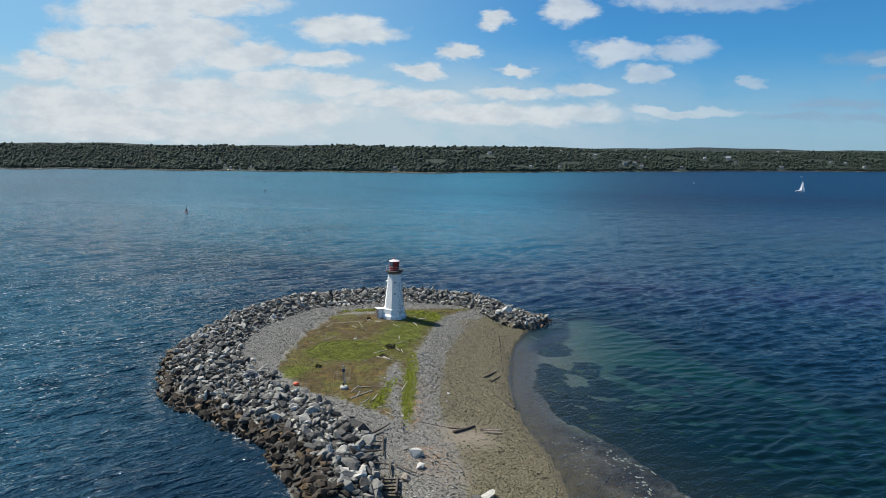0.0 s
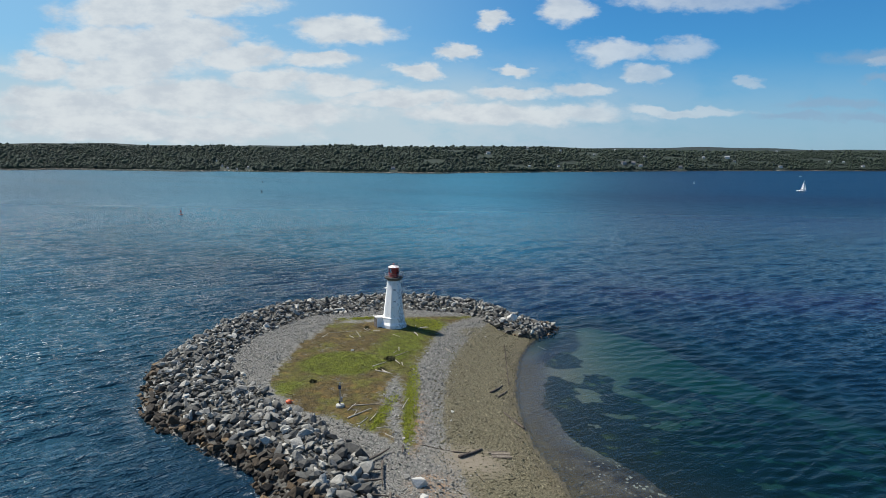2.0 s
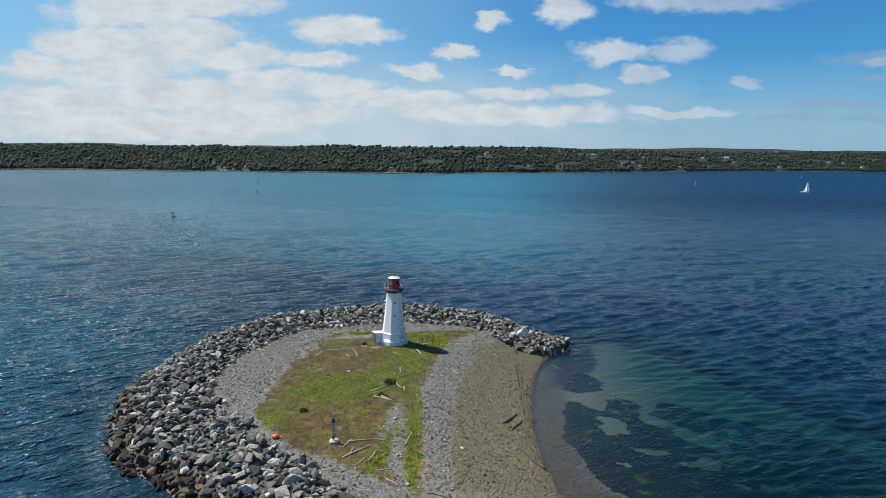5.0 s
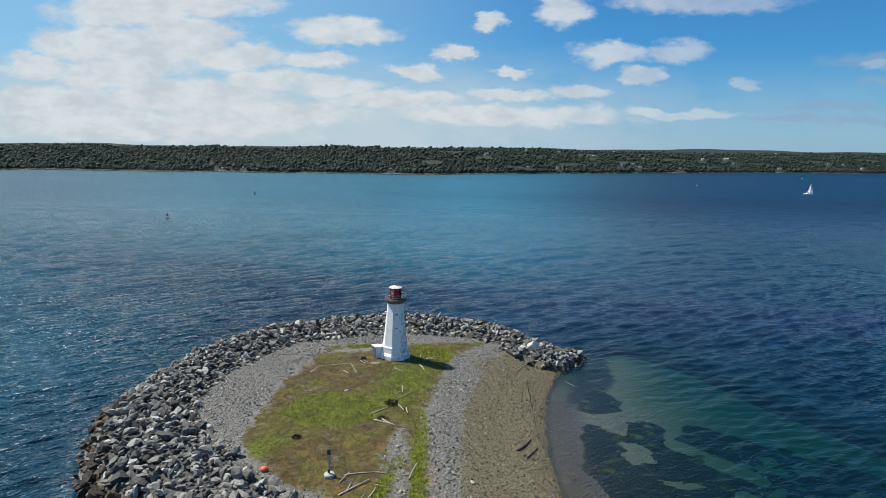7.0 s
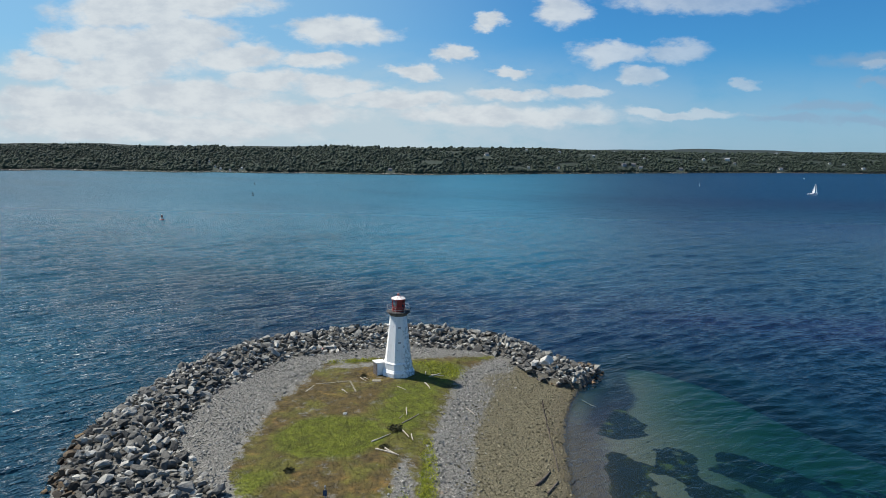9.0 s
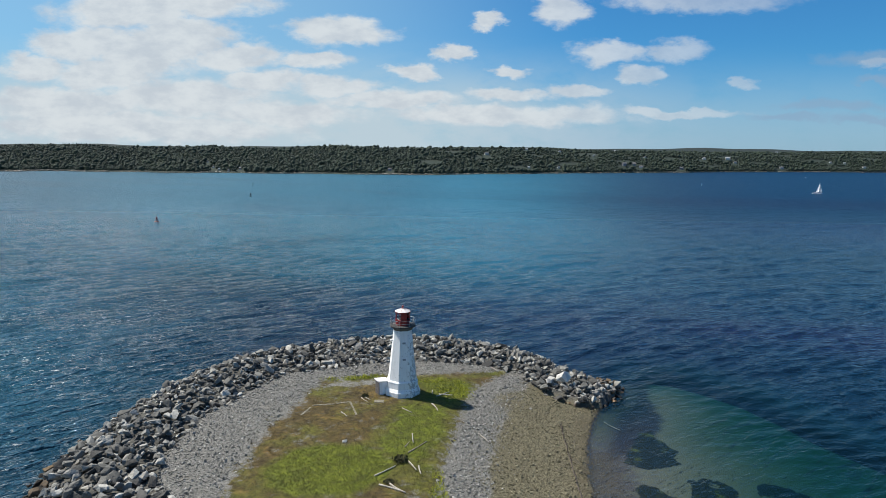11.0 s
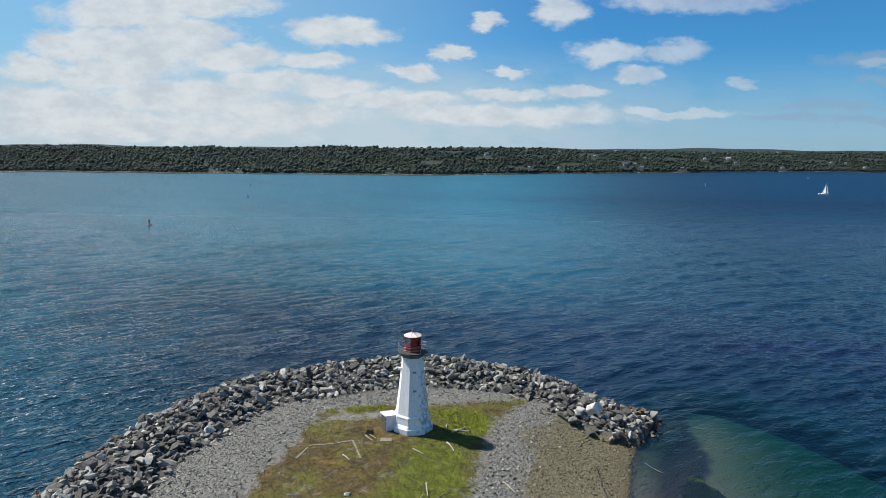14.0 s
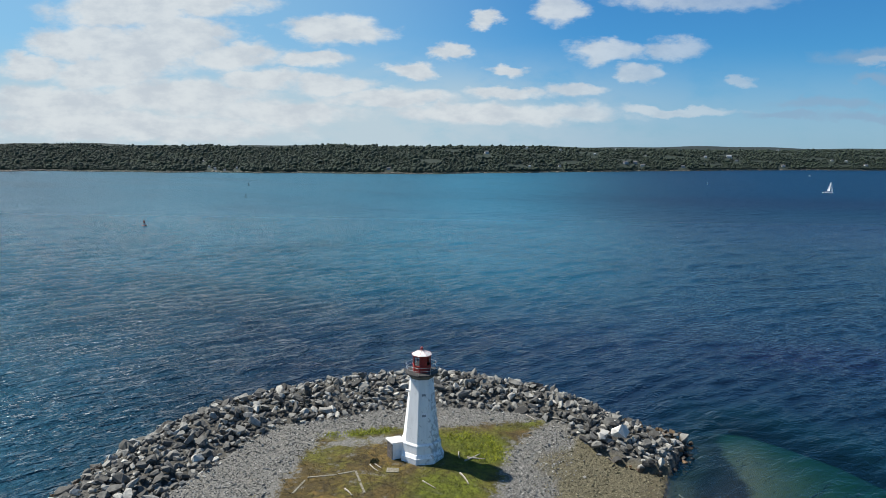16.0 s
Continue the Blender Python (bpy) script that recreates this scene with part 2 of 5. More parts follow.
def stone_material(name, tones, each, tide=True):
    """Quarried or beach stone; each: 'object' or 'island' says what varies the tone."""
    m, t, b = material(name, 0.85)
    p = t.place()
    z = t.xyz(p)[2]
    if each == "object":
        r = t.add("ShaderNodeObjectInfo").outputs["Random"]
    else:
        r = t.add("ShaderNodeNewGeometry").outputs["Random Per Island"]
    n = t.noise(p, 1.4, 6, 0.65)
    k = t.math("ADD", t.math("MULTIPLY", r, 0.9), t.math("MULTIPLY", t.math("SUBTRACT", n, 0.5), 0.7))
    col = t.ramp(k, *tones)
    speck = t.step(t.noise(p, 7, 3, 0.6), 0.52, 0.72, 0.0, 0.22)
    col = t.mix(speck, col, t.mix(1.0, col, (1.5, 1.5, 1.45), "MULTIPLY"))
    if tide:
        line = t.math("ADD", z, t.math("MULTIPLY", t.math("SUBTRACT", t.noise(p, 0.3, 4), 0.5), 1.6))
        wet = t.step(line, 0.7, 1.7, 1.0, 0.0)
        weed = t.mix(t.step(t.math("FRACT", t.math("MULTIPLY", r, 7.3)), 0.5, 0.95), (0.026, 0.019, 0.012), (0.15, 0.082, 0.032))
        col = t.mix(wet, col, weed)
        t.put(b.inputs["Roughness"], t.mix(wet, (0.88, 0.88, 0.88), (0.5, 0.5, 0.5)))
    t.put(b.inputs["Base Color"], col)
    t.put(b.inputs["Normal"], t.bump(t.noise(p, 1.9, 5, 0.6), 0.8, 0.22))
    return m


def water_material():
    m = bpy.data.materials.new("sea_water")
    m.use_nodes = True
    t = Nodes(m.node_tree)
    b = m.node_tree.nodes["Principled BSDF"]
    out = m.node_tree.nodes["Material Output"]
    p = t.place()
    chop = t.noise(t.stretch(p, (0.26, 0.62, 1.0), -37), 1.0, 3, 0.5, 0.6)
    ripple = t.noise(t.stretch(p, (0.9, 1.7, 1.0), -37), 1.0, 2, 0.5, 0.4)
    h = t.math("ADD", chop, t.math("MULTIPLY", ripple, 0.5))
    calm = t.attr("calm")
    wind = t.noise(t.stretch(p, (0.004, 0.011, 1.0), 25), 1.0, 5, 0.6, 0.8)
    gust = t.noise(t.stretch(p, (0.03, 0.05, 1.0), -37), 1.0, 4, 0.6, 0.5)
    power = t.math("MULTIPLY", t.math("SUBTRACT", 1.0, t.math("MULTIPLY", calm, 0.8)), t.step(gust, 0.3, 0.7, 0.6, 1.15))
    power = t.math("MULTIPLY", power, t.step(t.xyz(p)[0], 40.0, -90.0, 0.40, 1.45))
    nrm = t.bump(t.math("MULTIPLY", h, power), 1.0, 1.5)
    # brighter blue in the colour stands in for cloud light reflected by the water
    sky_sheen = t.math("MULTIPLY", t.attr("sky_sheen"), t.step(wind, 0.25, 0.6, 0.65, 1.05))
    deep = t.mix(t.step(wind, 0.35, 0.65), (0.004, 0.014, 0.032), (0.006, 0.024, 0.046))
    deep = t.mix(sky_sheen, deep, (0.020, 0.116, 0.178))
    # eastern water darkened in its colour, standing in for a darker reflected sky
    deep = t.mix(t.math("MULTIPLY", t.attr("east_dim"), 0.8), deep, t.mix(t.attr("far"), (0.001, 0.009, 0.019), (0.000, 0.018, 0.052)))
    # cloud shadow laid into the water colour as dark purple
    deep = t.mix(t.math("MULTIPLY", t.attr("shade_tint"), t.step(gust, 0.3, 0.6, 0.7, 1.0)), deep, (0.008, 0.008, 0.031))
    green = t.step(t.math("ADD", t.attr("shoal"), t.math("MULTIPLY", t.math("SUBTRACT", wind, 0.5), 0.5)), 0.1, 0.9)
    froth_glint = t.math("MULTIPLY", t.attr("surf"), t.step(t.noise(p, 0.8, 6, 0.75), 0.54, 0.72, 0.0, 0.7))
    caps = t.math("MULTIPLY", t.step(t.noise(p, 0.32, 5, 0.7), 0.715, 0.75), t.math("SUBTRACT", 1.0, calm))
    froth_glint = t.math("MAXIMUM", froth_glint, t.math("MULTIPLY", caps, 0.6))
    # sun glints painted as pale specks on the western wavelets
    glint = t.step(t.noise(t.stretch(p, (0.55, 1.3, 1.0), -37), 1.0, 4, 0.7, 0.6), 0.57, 0.68)
    glint = t.math("MULTIPLY", t.math("MULTIPLY", glint, t.step(gust, 0.36, 0.62, 0.15, 1.0)), t.attr("glint_zone"))
    froth_glint = t.math("MAXIMUM", froth_glint, t.math("MULTIPLY", glint, 0.85))
    t.put(b.inputs["Base Color"], t.mix(froth_glint, t.mix(green, deep, (0.003, 0.021, 0.035)), (0.62, 0.64, 0.64)))
    t.put(b.inputs["Roughness"], t.math("MAXIMUM", t.attr("chop"), t.math("MULTIPLY", froth_glint, 0.6)))
    t.put(b.inputs["Specular IOR Level"], t.step(t.xyz(p)[0], -40.0, 80.0, 0.40, 0.24))
    b.inputs["IOR"].default_value = 1.333
    t.put(b.inputs["Normal"], nrm)
    clear, gloss = t.add("ShaderNodeBsdfTransparent"), t.add("ShaderNodeBsdfGlossy")
    t.put(clear.inputs[0], t.mix(t.step(t.attr("depth"), 0.0, 1.65), (0.82, 0.86, 0.88), (0.13, 0.46, 0.41)))
    gloss.inputs["Roughness"].default_value = 0.08
    t.put(gloss.inputs["Normal"], nrm)
    fr = t.add("ShaderNodeFresnel")
    fr.inputs["IOR"].default_value = 1.333
    t.put(fr.inputs["Normal"], nrm)
    film, mixed = t.add("ShaderNodeMixShader"), t.add("ShaderNodeMixShader")
    t.put(film.inputs[0], fr.outputs[0])
    t.put(film.inputs[1], clear.outputs[0])
    t.put(film.inputs[2], gloss.outputs[0])
    t.put(mixed.inputs[0], t.attr("clear"))
    t.put(mixed.inputs[1], b.outputs[0])
    t.put(mixed.inputs[2], film.outputs[0])
    t.put(out.inputs["Surface"], mixed.outputs[0])
    return m


def tuft_material(name, fresh=False):
    m, t, b = material(name, 0.8)
    p = t.place()
    r = t.add("ShaderNodeNewGeometry").outputs["Random Per Island"]
    if fresh:
        col = t.mix(r, (0.15, 0.18, 0.008), (0.34, 0.36, 0.018))
    else:
        col = grass_tone(t, p, t.attr("lush"))
        col = t.mix(t.step(r, 0.55, 1.0, 0.0, 0.55), col, (0.17, 0.135, 0.032))
    t.put(b.inputs["Base Color"], col)
    return m


def foliage_material(name, a, c, e):
    m, t, b = material(name, 0.9)
    p = t.place()
    r = t.add("ShaderNodeNewGeometry").outputs["Random Per Island"]
    k = t.math("ADD", t.math("MULTIPLY", r, 0.45), t.math("MULTIPLY", t.noise(p, 0.011, 5, 0.65), 0.65))
    t.put(b.inputs["Base Color"], t.ramp(k, (0.25, a), (0.55, c), (0.85, e)))
    t.put(b.inputs["Normal"], t.bump(t.noise(p, 0.5, 4, 0.7), 0.5, 0.8))
    return m


def painted_tower_material():
    """White limewash with grey weather stains and flaked patches, worst low down on the weather side."""
    m, t, b = material("weathered_white_paint", 0.7)
    p = t.add("ShaderNodeTexCoord").outputs["Object"]
    x, y, z = t.xyz(p)
    run = t.noise(t.stretch(p, (1.6, 1.6, 0.22)), 1.0, 5, 0.65)
    flake = t.noise(p, 1.5, 7, 0.75)
    side = t.step(t.math("ADD", x, t.math("MULTIPLY", z, -0.06)), -0.6, 2.4)
    f = t.math("ADD", flake, t.math("MULTIPLY", side, 0.15))
    col = t.mix(t.step(run, 0.42, 0.75, 0.0, 0.45), (0.82, 0.83, 0.83), (0.55, 0.56, 0.56))
    col = t.mix(t.step(f, 0.60, 0.68, 0.0, 0.75), col, (0.34, 0.34, 0.34))
    col = t.mix(t.step(t.noise(p, 0.7, 6, 0.7), 0.62, 0.75, 0.0, 0.5), col, (0.50, 0.45, 0.38))
    t.put(b.inputs["Base Color"], col)
    t.put(b.inputs["Normal"], t.bump(t.math("ADD", flake, run), 0.4, 0.03))
    return m


GROUND = ground_material()
WATER = water_material()
ROCK_TONES = ((0.05, (0.048, 0.047, 0.044)), (0.35, (0.115, 0.113, 0.104)), (0.75, (0.255, 0.250, 0.228)), (1.0, (0.53, 0.515, 0.465)))
ROCK_ONE = stone_material("quarried_granite", ROCK_TONES, "object")
ROCK_MANY = stone_material("quarried_granite_rubble", ROCK_TONES, "island")
WEED_TONES = ((0.1, (0.018, 0.014, 0.010)), (0.45, (0.036, 0.027, 0.018)), (0.75, (0.075, 0.050, 0.027)), (1.0, (0.20, 0.13, 0.062)))
WEED_ROCK_ONE = stone_material("weedy_granite", WEED_TONES, "object", False)
WEED_ROCK_MANY = stone_material("weedy_granite_rubble", WEED_TONES, "island", False)
PALE_ROCK = stone_material("pale_granite", ((0.0, (0.38, 0.37, 0.34)), (1.0, (0.58, 0.565, 0.53))), "object", False)
COBBLE_GREY = stone_material("grey_cobble", ((0.0, (0.105, 0.103, 0.095)), (0.5, (0.165, 0.160, 0.146)), (1.0, (0.39, 0.38, 0.345))), "island", False)
COBBLE_OLIVE = stone_material("olive_cobble", ((0.0, (0.075, 0.067, 0.039)), (0.5, (0.115, 0.103, 0.061)), (1.0, (0.26, 0.235, 0.155))), "island", False)
SHORE_ROCK = stone_material("shore_ledge", ((0.0, (0.10, 0.085, 0.07)), (0.5, (0.24, 0.2, 0.16)), (1.0, (0.5, 0.43, 0.36))), "island", False)
TURF = tuft_material("turf_blades")
FRESH = tuft_material("fresh_weed_blades", True)
# bluish, even leaf tones stand in for distance haze over the far woods
LEAVES = foliage_material("hazed_woodland_leaves", (0.013, 0.026, 0.018), (0.021, 0.037, 0.024), (0.035, 0.054, 0.030))
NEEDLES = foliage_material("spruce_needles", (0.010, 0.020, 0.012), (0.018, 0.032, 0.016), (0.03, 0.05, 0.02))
SHRUB = foliage_material("shrub_leaves", (0.022, 0.026, 0.010), (0.045, 0.045, 0.015), (0.08, 0.075, 0.025))
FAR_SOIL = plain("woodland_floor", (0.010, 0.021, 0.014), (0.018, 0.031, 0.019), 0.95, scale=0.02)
# ridge colour carries distance haze as a blue tint
FAR_RIDGE = plain("hazed_distant_woodland", (0.012, 0.023, 0.026), (0.020, 0.034, 0.036), 0.95, scale=0.004)
TOWER_PAINT = painted_tower_material()
RED = plain("red_enamel", (0.20, 0.012, 0.012), (0.34, 0.022, 0.02), 0.45, scale=2.0)
BUOY_RED = plain("faded_red_paint", (0.10, 0.012, 0.014), (0.20, 0.025, 0.025), 0.6)
ROOF_WHITE = plain("white_roof_paint", (0.62, 0.58, 0.56), (0.80, 0.79, 0.77), 0.5)
CONCRETE_DARK = plain("stained_concrete", (0.05, 0.05, 0.052), (0.17, 0.165, 0.16), 0.85)
DECK = plain("tarred_deck", (0.018, 0.018, 0.020), (0.075, 0.072, 0.070), 0.8)
CONCRETE = plain("pale_concrete", (0.28, 0.27, 0.24), (0.48, 0.47, 0.43), 0.85)
OLD_CONCRETE = plain("mossy_concrete", (0.11, 0.10, 0.065), (0.27, 0.25, 0.205), 0.92)
STEEL = plain("galvanised_steel", (0.30, 0.31, 0.33), (0.48, 0.49, 0.50), 0.45, 0.8)
DOOR_WOOD = plain("grey_door_boards", (0.07, 0.06, 0.06), (0.17, 0.15, 0.14), 0.8)
WOOD_PALE = plain("bleached_driftwood", (0.27, 0.24, 0.20), (0.46, 0.42, 0.36), 0.85, scale=5)
WOOD_DARK = plain("old_dark_timber", (0.04, 0.032, 0.026), (0.13, 0.105, 0.085), 0.9, scale=4)
WOOD_MID = plain("weathered_timber", (0.14, 0.115, 0.09), (0.30, 0.26, 0.21), 0.88, scale=4)
ORANGE = plain("orange_plastic", (0.60, 0.09, 0.03), (0.75, 0.15, 0.06), 0.5)
BLACK = plain("black_paint", (0.012, 0.013, 0.014), (0.03, 0.03, 0.03), 0.5)
SAIL = plain("white_sailcloth", (0.72, 0.74, 0.76), (0.85, 0.86, 0.87), 0.7)
HULL = plain("white_gelcoat", (0.70, 0.71, 0.72), (0.82, 0.82, 0.82), 0.3)
NAVY = plain("solar_glass", (0.01, 0.014, 0.03), (0.03, 0.04, 0.07), 0.2)
HOUSE_WHITE = plain("white_siding", (0.46, 0.46, 0.45), (0.62, 0.62, 0.60), 0.8, scale=0.3)
HOUSE_GREY = plain("grey_siding", (0.22, 0.23, 0.25), (0.36, 0.37, 0.39), 0.8, scale=0.3)
SHINGLE = plain("grey_shingles", (0.07, 0.07, 0.075), (0.16, 0.16, 0.165), 0.9, scale=0.5)
WINDOW_DARK = plain("window_glass", (0.012, 0.016, 0.02), (0.03, 0.035, 0.04), 0.12, scale=0.5)


def glass_material():
    m, t, b = material("lantern_glass", 0.03)
    b.inputs["Base Color"].default_value = (0.92, 0.96, 0.95, 1)
    b.inputs["Transmission Weight"].default_value = 1.0
    b.inputs["IOR"].default_value = 1.1
    return m


GLASS = glass_material()

# ---------------------------------------------------------------- mesh helpers


def part(name, bm, mat, parent=None, label="", smooth=False):
    """Links a bmesh as one mesh object, under a thing or a part."""
    me = bpy.data.meshes.new(name)
    bm.to_mesh(me)
    bm.free()
    me.materials.append(mat)
    if smooth:
        me.shade_smooth()
    ob = new(name, me)
    ob.parent = parent
    return tagged(ob, label)


def thing(name, label, category, x=0.0, y=0.0, z=0.0, turn=0.0, group="", kind=""):
    ob = new(name)
    ob.matrix_basis = pose(x, y, z, 0, 0, turn)
    return tagged(ob, label, category, group, kind)


def block(bm, cx, cy, cz, sx, sy, sz, bevel=0.0, turn=None):
    """Adds a box, with its edges taken off, turned about its middle."""
    one = bmesh.new()
    bmesh.ops.create_cube(one, size=1.0)
    bmesh.ops.scale(one, vec=(sx, sy, sz), verts=one.verts)
    if bevel:
        bmesh.ops.bevel(one, geom=one.edges[:], offset=bevel, segments=1, affect="EDGES")
    if turn is not None:
        bmesh.ops.rotate(one, cent=(0, 0, 0), matrix=turn.to_3x3(), verts=one.verts)
    bmesh.ops.translate(one, vec=(cx, cy, cz), verts=one.verts)
    me = bpy.data.meshes.new("box")
    one.to_mesh(me)
    one.free()
    bm.from_mesh(me)
    bpy.data.meshes.remove(me)
    return bm


def loft(rings, n=8, turn=0.0, bm=None, close=True):
    """Stacked polygons: rings of (radius, height)."""
    bm = bm or bmesh.new()
    rows = [[bm.verts.new((r * math.cos(turn + 2 * math.pi * k / n), r * math.sin(turn + 2 * math.pi * k / n), h)) for k in range(n)] for r, h in rings]
    for a, b in zip(rows, rows[1:]):
        for k in range(n):
            bm.faces.new((a[k], a[(k + 1) % n], b[(k + 1) % n], b[k]))
    if close:
        bm.faces.new(rows[-1])
        bm.faces.new(rows[0][::-1])
    return bm


def rod(bm, a, b, r, r2=None, n=8):
    """A tapered round bar from a to b."""
    a, b = Vector(a), Vector(b)
    q = (b - a).to_track_quat("Z", "Y")
    rows = []
    for p, rad in ((a, r), (b, r if r2 is None else r2)):
        rows.append([bm.verts.new(p + q @ Vector((rad * math.cos(2 * math.pi * k / n), rad * math.sin(2 * math.pi * k / n), 0))) for k in range(n)])
    for k in range(n):
        bm.faces.new((rows[0][k], rows[0][(k + 1) % n], rows[1][(k + 1) % n], rows[1][k]))
    bm.faces.new(rows[1])
    bm.faces.new(rows[0][::-1])
    return bm


def tris_object(name, verts, tris, mat, parent=None, attrs=None, smooth=False):
    """One mesh from arrays of corners and triangles."""
    me = bpy.data.meshes.new(name)
    verts, tris = np.asarray(verts, np.float32), np.asarray(tris, np.int32)
    me.vertices.add(len(verts))
    me.vertices.foreach_set("co", verts.ravel())
    n = tris.shape[1]
    me.loops.add(tris.size)
    me.loops.foreach_set("vertex_index", tris.ravel())
    me.polygons.add(len(tris))
    me.polygons.foreach_set("loop_start", np.arange(0, tris.size, n, dtype=np.int32))
    me.update(calc_edges=True)
    me.validate()
    if smooth:
        me.shade_smooth()
    else:
        me.shade_flat()
    for key, values in (attrs or {}).items():
        a = me.attributes.new(key, "FLOAT", "POINT")
        a.data.foreach_set("value", np.asarray(values, np.float32))
    me.materials.append(mat)
    ob = new(name, me)
    ob.parent = parent
    return ob


RNG = np.random.default_rng(7)


def to_line(x, y, line):
    """Distance from points to a polyline."""
    best = np.full(np.shape(x), 1e9)
    for (ax, ay), (bx, by) in zip(line, line[1:]):
        dx, dy = bx - ax, by - ay
        s = np.clip(((x - ax) * dx + (y - ay) * dy) / (dx * dx + dy * dy), 0, 1)
        best = np.minimum(best, np.hypot(x - ax - s * dx, y - ay - s * dy))
    return best


def within(x, y, ring):
    """Whether points lie inside a polygon."""
    odd = np.zeros(np.shape(x), bool)
    for (ax, ay), (bx, by) in zip(ring, ring[1:] + ring[:1]):
        if ay != by:
            odd ^= ((ay > y) != (by > y)) & (x < (bx - ax) * (y - ay) / (by - ay) + ax)
    return odd


def signed(x, y, ring):
    """Distance to a polygon's edge, positive inside."""
    d = to_line(x, y, ring + ring[:1])
    return np.where(within(x, y, ring), d, -d)


def ease(v, lo, hi):
    s = np.clip((v - lo) / (hi - lo), 0, 1)
    return s * s * (3 - 2 * s)


def blob(x, y, cx, cy, rx, ry, turn=0.0):
    c, s = math.cos(radians(turn)), math.sin(radians(turn))
    a, b = (x - cx) * c + (y - cy) * s, -(x - cx) * s + (y - cy) * c
    return np.clip(1.3 - np.hypot(a / rx, b / ry), 0, 1)


def swell(x, y):
    """Smooth unevenness of the ground, about -1 to 1."""
    return (np.sin(x * 0.31 + 1.3) * np.cos(y * 0.27) + np.sin(x * 0.83 + y * 0.61) * 0.5 + np.sin(x * 1.7 - y * 1.9 + 2) * 0.25) / 1.75


# ---------------------------------------------------------------- the islet's plan
OUTER = [(-4, -99), (-8, -91), (-10.5, -87.5), (-15.8, -78.2), (-24, -73), (-31.7, -66.3), (-38, -63.4), (-43, -58), (-46.7, -52.6),
         (-51.5, -42.3), (-54.5, -33.7), (-55.5, -22), (-54.5, -9), (-52.5, 6), (-47, 18), (-38, 28), (-28, 36), (-17, 42), (-6, 45.5),
         (4, 45.5), (14, 42), (23, 36), (31, 29), (38, 22), (44, 16.5), (47.5, 12.5)]
INNER = [(8.5, -99), (6, -88), (3.5, -78), (1.8, -74.3), (-3.4, -68.5), (-9.8, -59.5), (-15, -56.4), (-18.3, -53.4), (-23.7, -47.5),
         (-30.2, -39.5), (-33.6, -35.6), (-36, -27.6), (-36, -19.6), (-36, -12), (-33.5, -6), (-31.5, 0), (-29.5, 5.5), (-25.5, 11.5),
         (-19.8, 13.5), (-14, 15.5), (-8, 19), (5, 20.8), (11.6, 19.8), (19, 18.8), (25.5, 14.8), (28.8, 9), (31.4, 4.5), (36.6, 0.5),
         (41, 2), (45.5, 6.5), (47.5, 12.5)]
SHORE = [(47.5, 12.5), (44, 6.5), (41, 2.5), (37.5, -6), (34.5, -15), (32, -27), (30.8, -40), (30.5, -50), (30.8, -58), (31.5, -66),
         (33, -72), (34.5, -78), (35.3, -85), (36, -95), (38, -110), (36, -130), (20, -140), (5, -130), (0, -112), (-4, -99)]
ISLET = OUTER[:-1] + SHORE[:-1]
BAND = OUTER + INNER[-2::-1]
TURF_EDGE = [(-19, -5), (-18, 1), (-17, 6), (-7.6, 9.5), (6.4, 11.5), (17, 14.5), (25, 17), (19, 11), (14, 3), (12.4, -6.4), (9.9, -20),
             (8.3, -30), (8.6, -42), (9.3, -59.6), (11, -72), (8.9, -69.3), (7.3, -59.8), (6.2, -45), (4.6, -38), (3.2, -42), (2.8, -47),
             (4.6, -60), (6.8, -69.5), (1.4, -64.5), (-4.9, -61.5), (-12.7, -57), (-19.2, -50.2), (-22.4, -41), (-22.5, -30), (-22, -15)]
GRAVEL_STRIP = [(-17, 4.0), (-9, 6.2), (-3, 6.6), (-3, 4.8), (-9, 4.0), (-17, 2.2)]
WEED_BED = [(38.4, -30.4), (40.2, -28.5), (42.3, -28.3), (43.1, -31.3), (46.4, -32.2), (47.9, -28), (48.6, -25.4), (53.4, -25), (54.8, -28.4), (55.2, -32.5), (60.7, -25.5),
            (64.5, -27), (71.7, -33), (80, -36), (95, -50), (120, -70), (125, -140), (70, -140), (54.4, -89.4), (52.7, -84), (49.7, -78.7), (48.2, -73.7), (45.1, -69.3),
            (39.9, -63.5), (38.1, -61), (37.6, -52.3), (35.3, -46), (37.4, -38.8)]
# bare sand inside the weed: middle, half sizes, turn
SAND_HOLES = [(46.6, -39.4, 3.4, 3.2, -35), (50.8, -49.4, 3.6, 1.3, 5), (55.6, -35.5, 2.0, 4.4, 30), (61.5, -43, 2.2, 6.5, 35), (59, -53, 4.0, 1.4, 10), (44.2, -54, 2.0, 0.8, 0)]
SHOAL = [(30, -20), (40, -6), (47, 3), (54, 17), (57, 22.5), (63, 23), (70, 17.5), (76, 11), (79.5, 3), (83, -6), (88, -15), (94, -24), (104, -40), (135, -70), (135, -150), (20, -150)]
SAND = [(54.5, 17), (57, 22), (64, 24), (72, 19), (79, 12), (84, 0), (92, -12), (140, -50), (140, -150), (20, -150), (30, -60), (30.5, -44), (31.5, -30), (34, -23), (41, -17), (47, -11), (51.5, -4), (53, 8)]
WEED_PATCH = [(38.8, -21.1), (42, -15.6), (45.2, -9.4), (47.9, -8.3), (48.7, -12.3), (50.6, -16.6), (48.8, -18.1), (49.1, -20.8), (46.6, -21.9), (42.9, -23.7)]


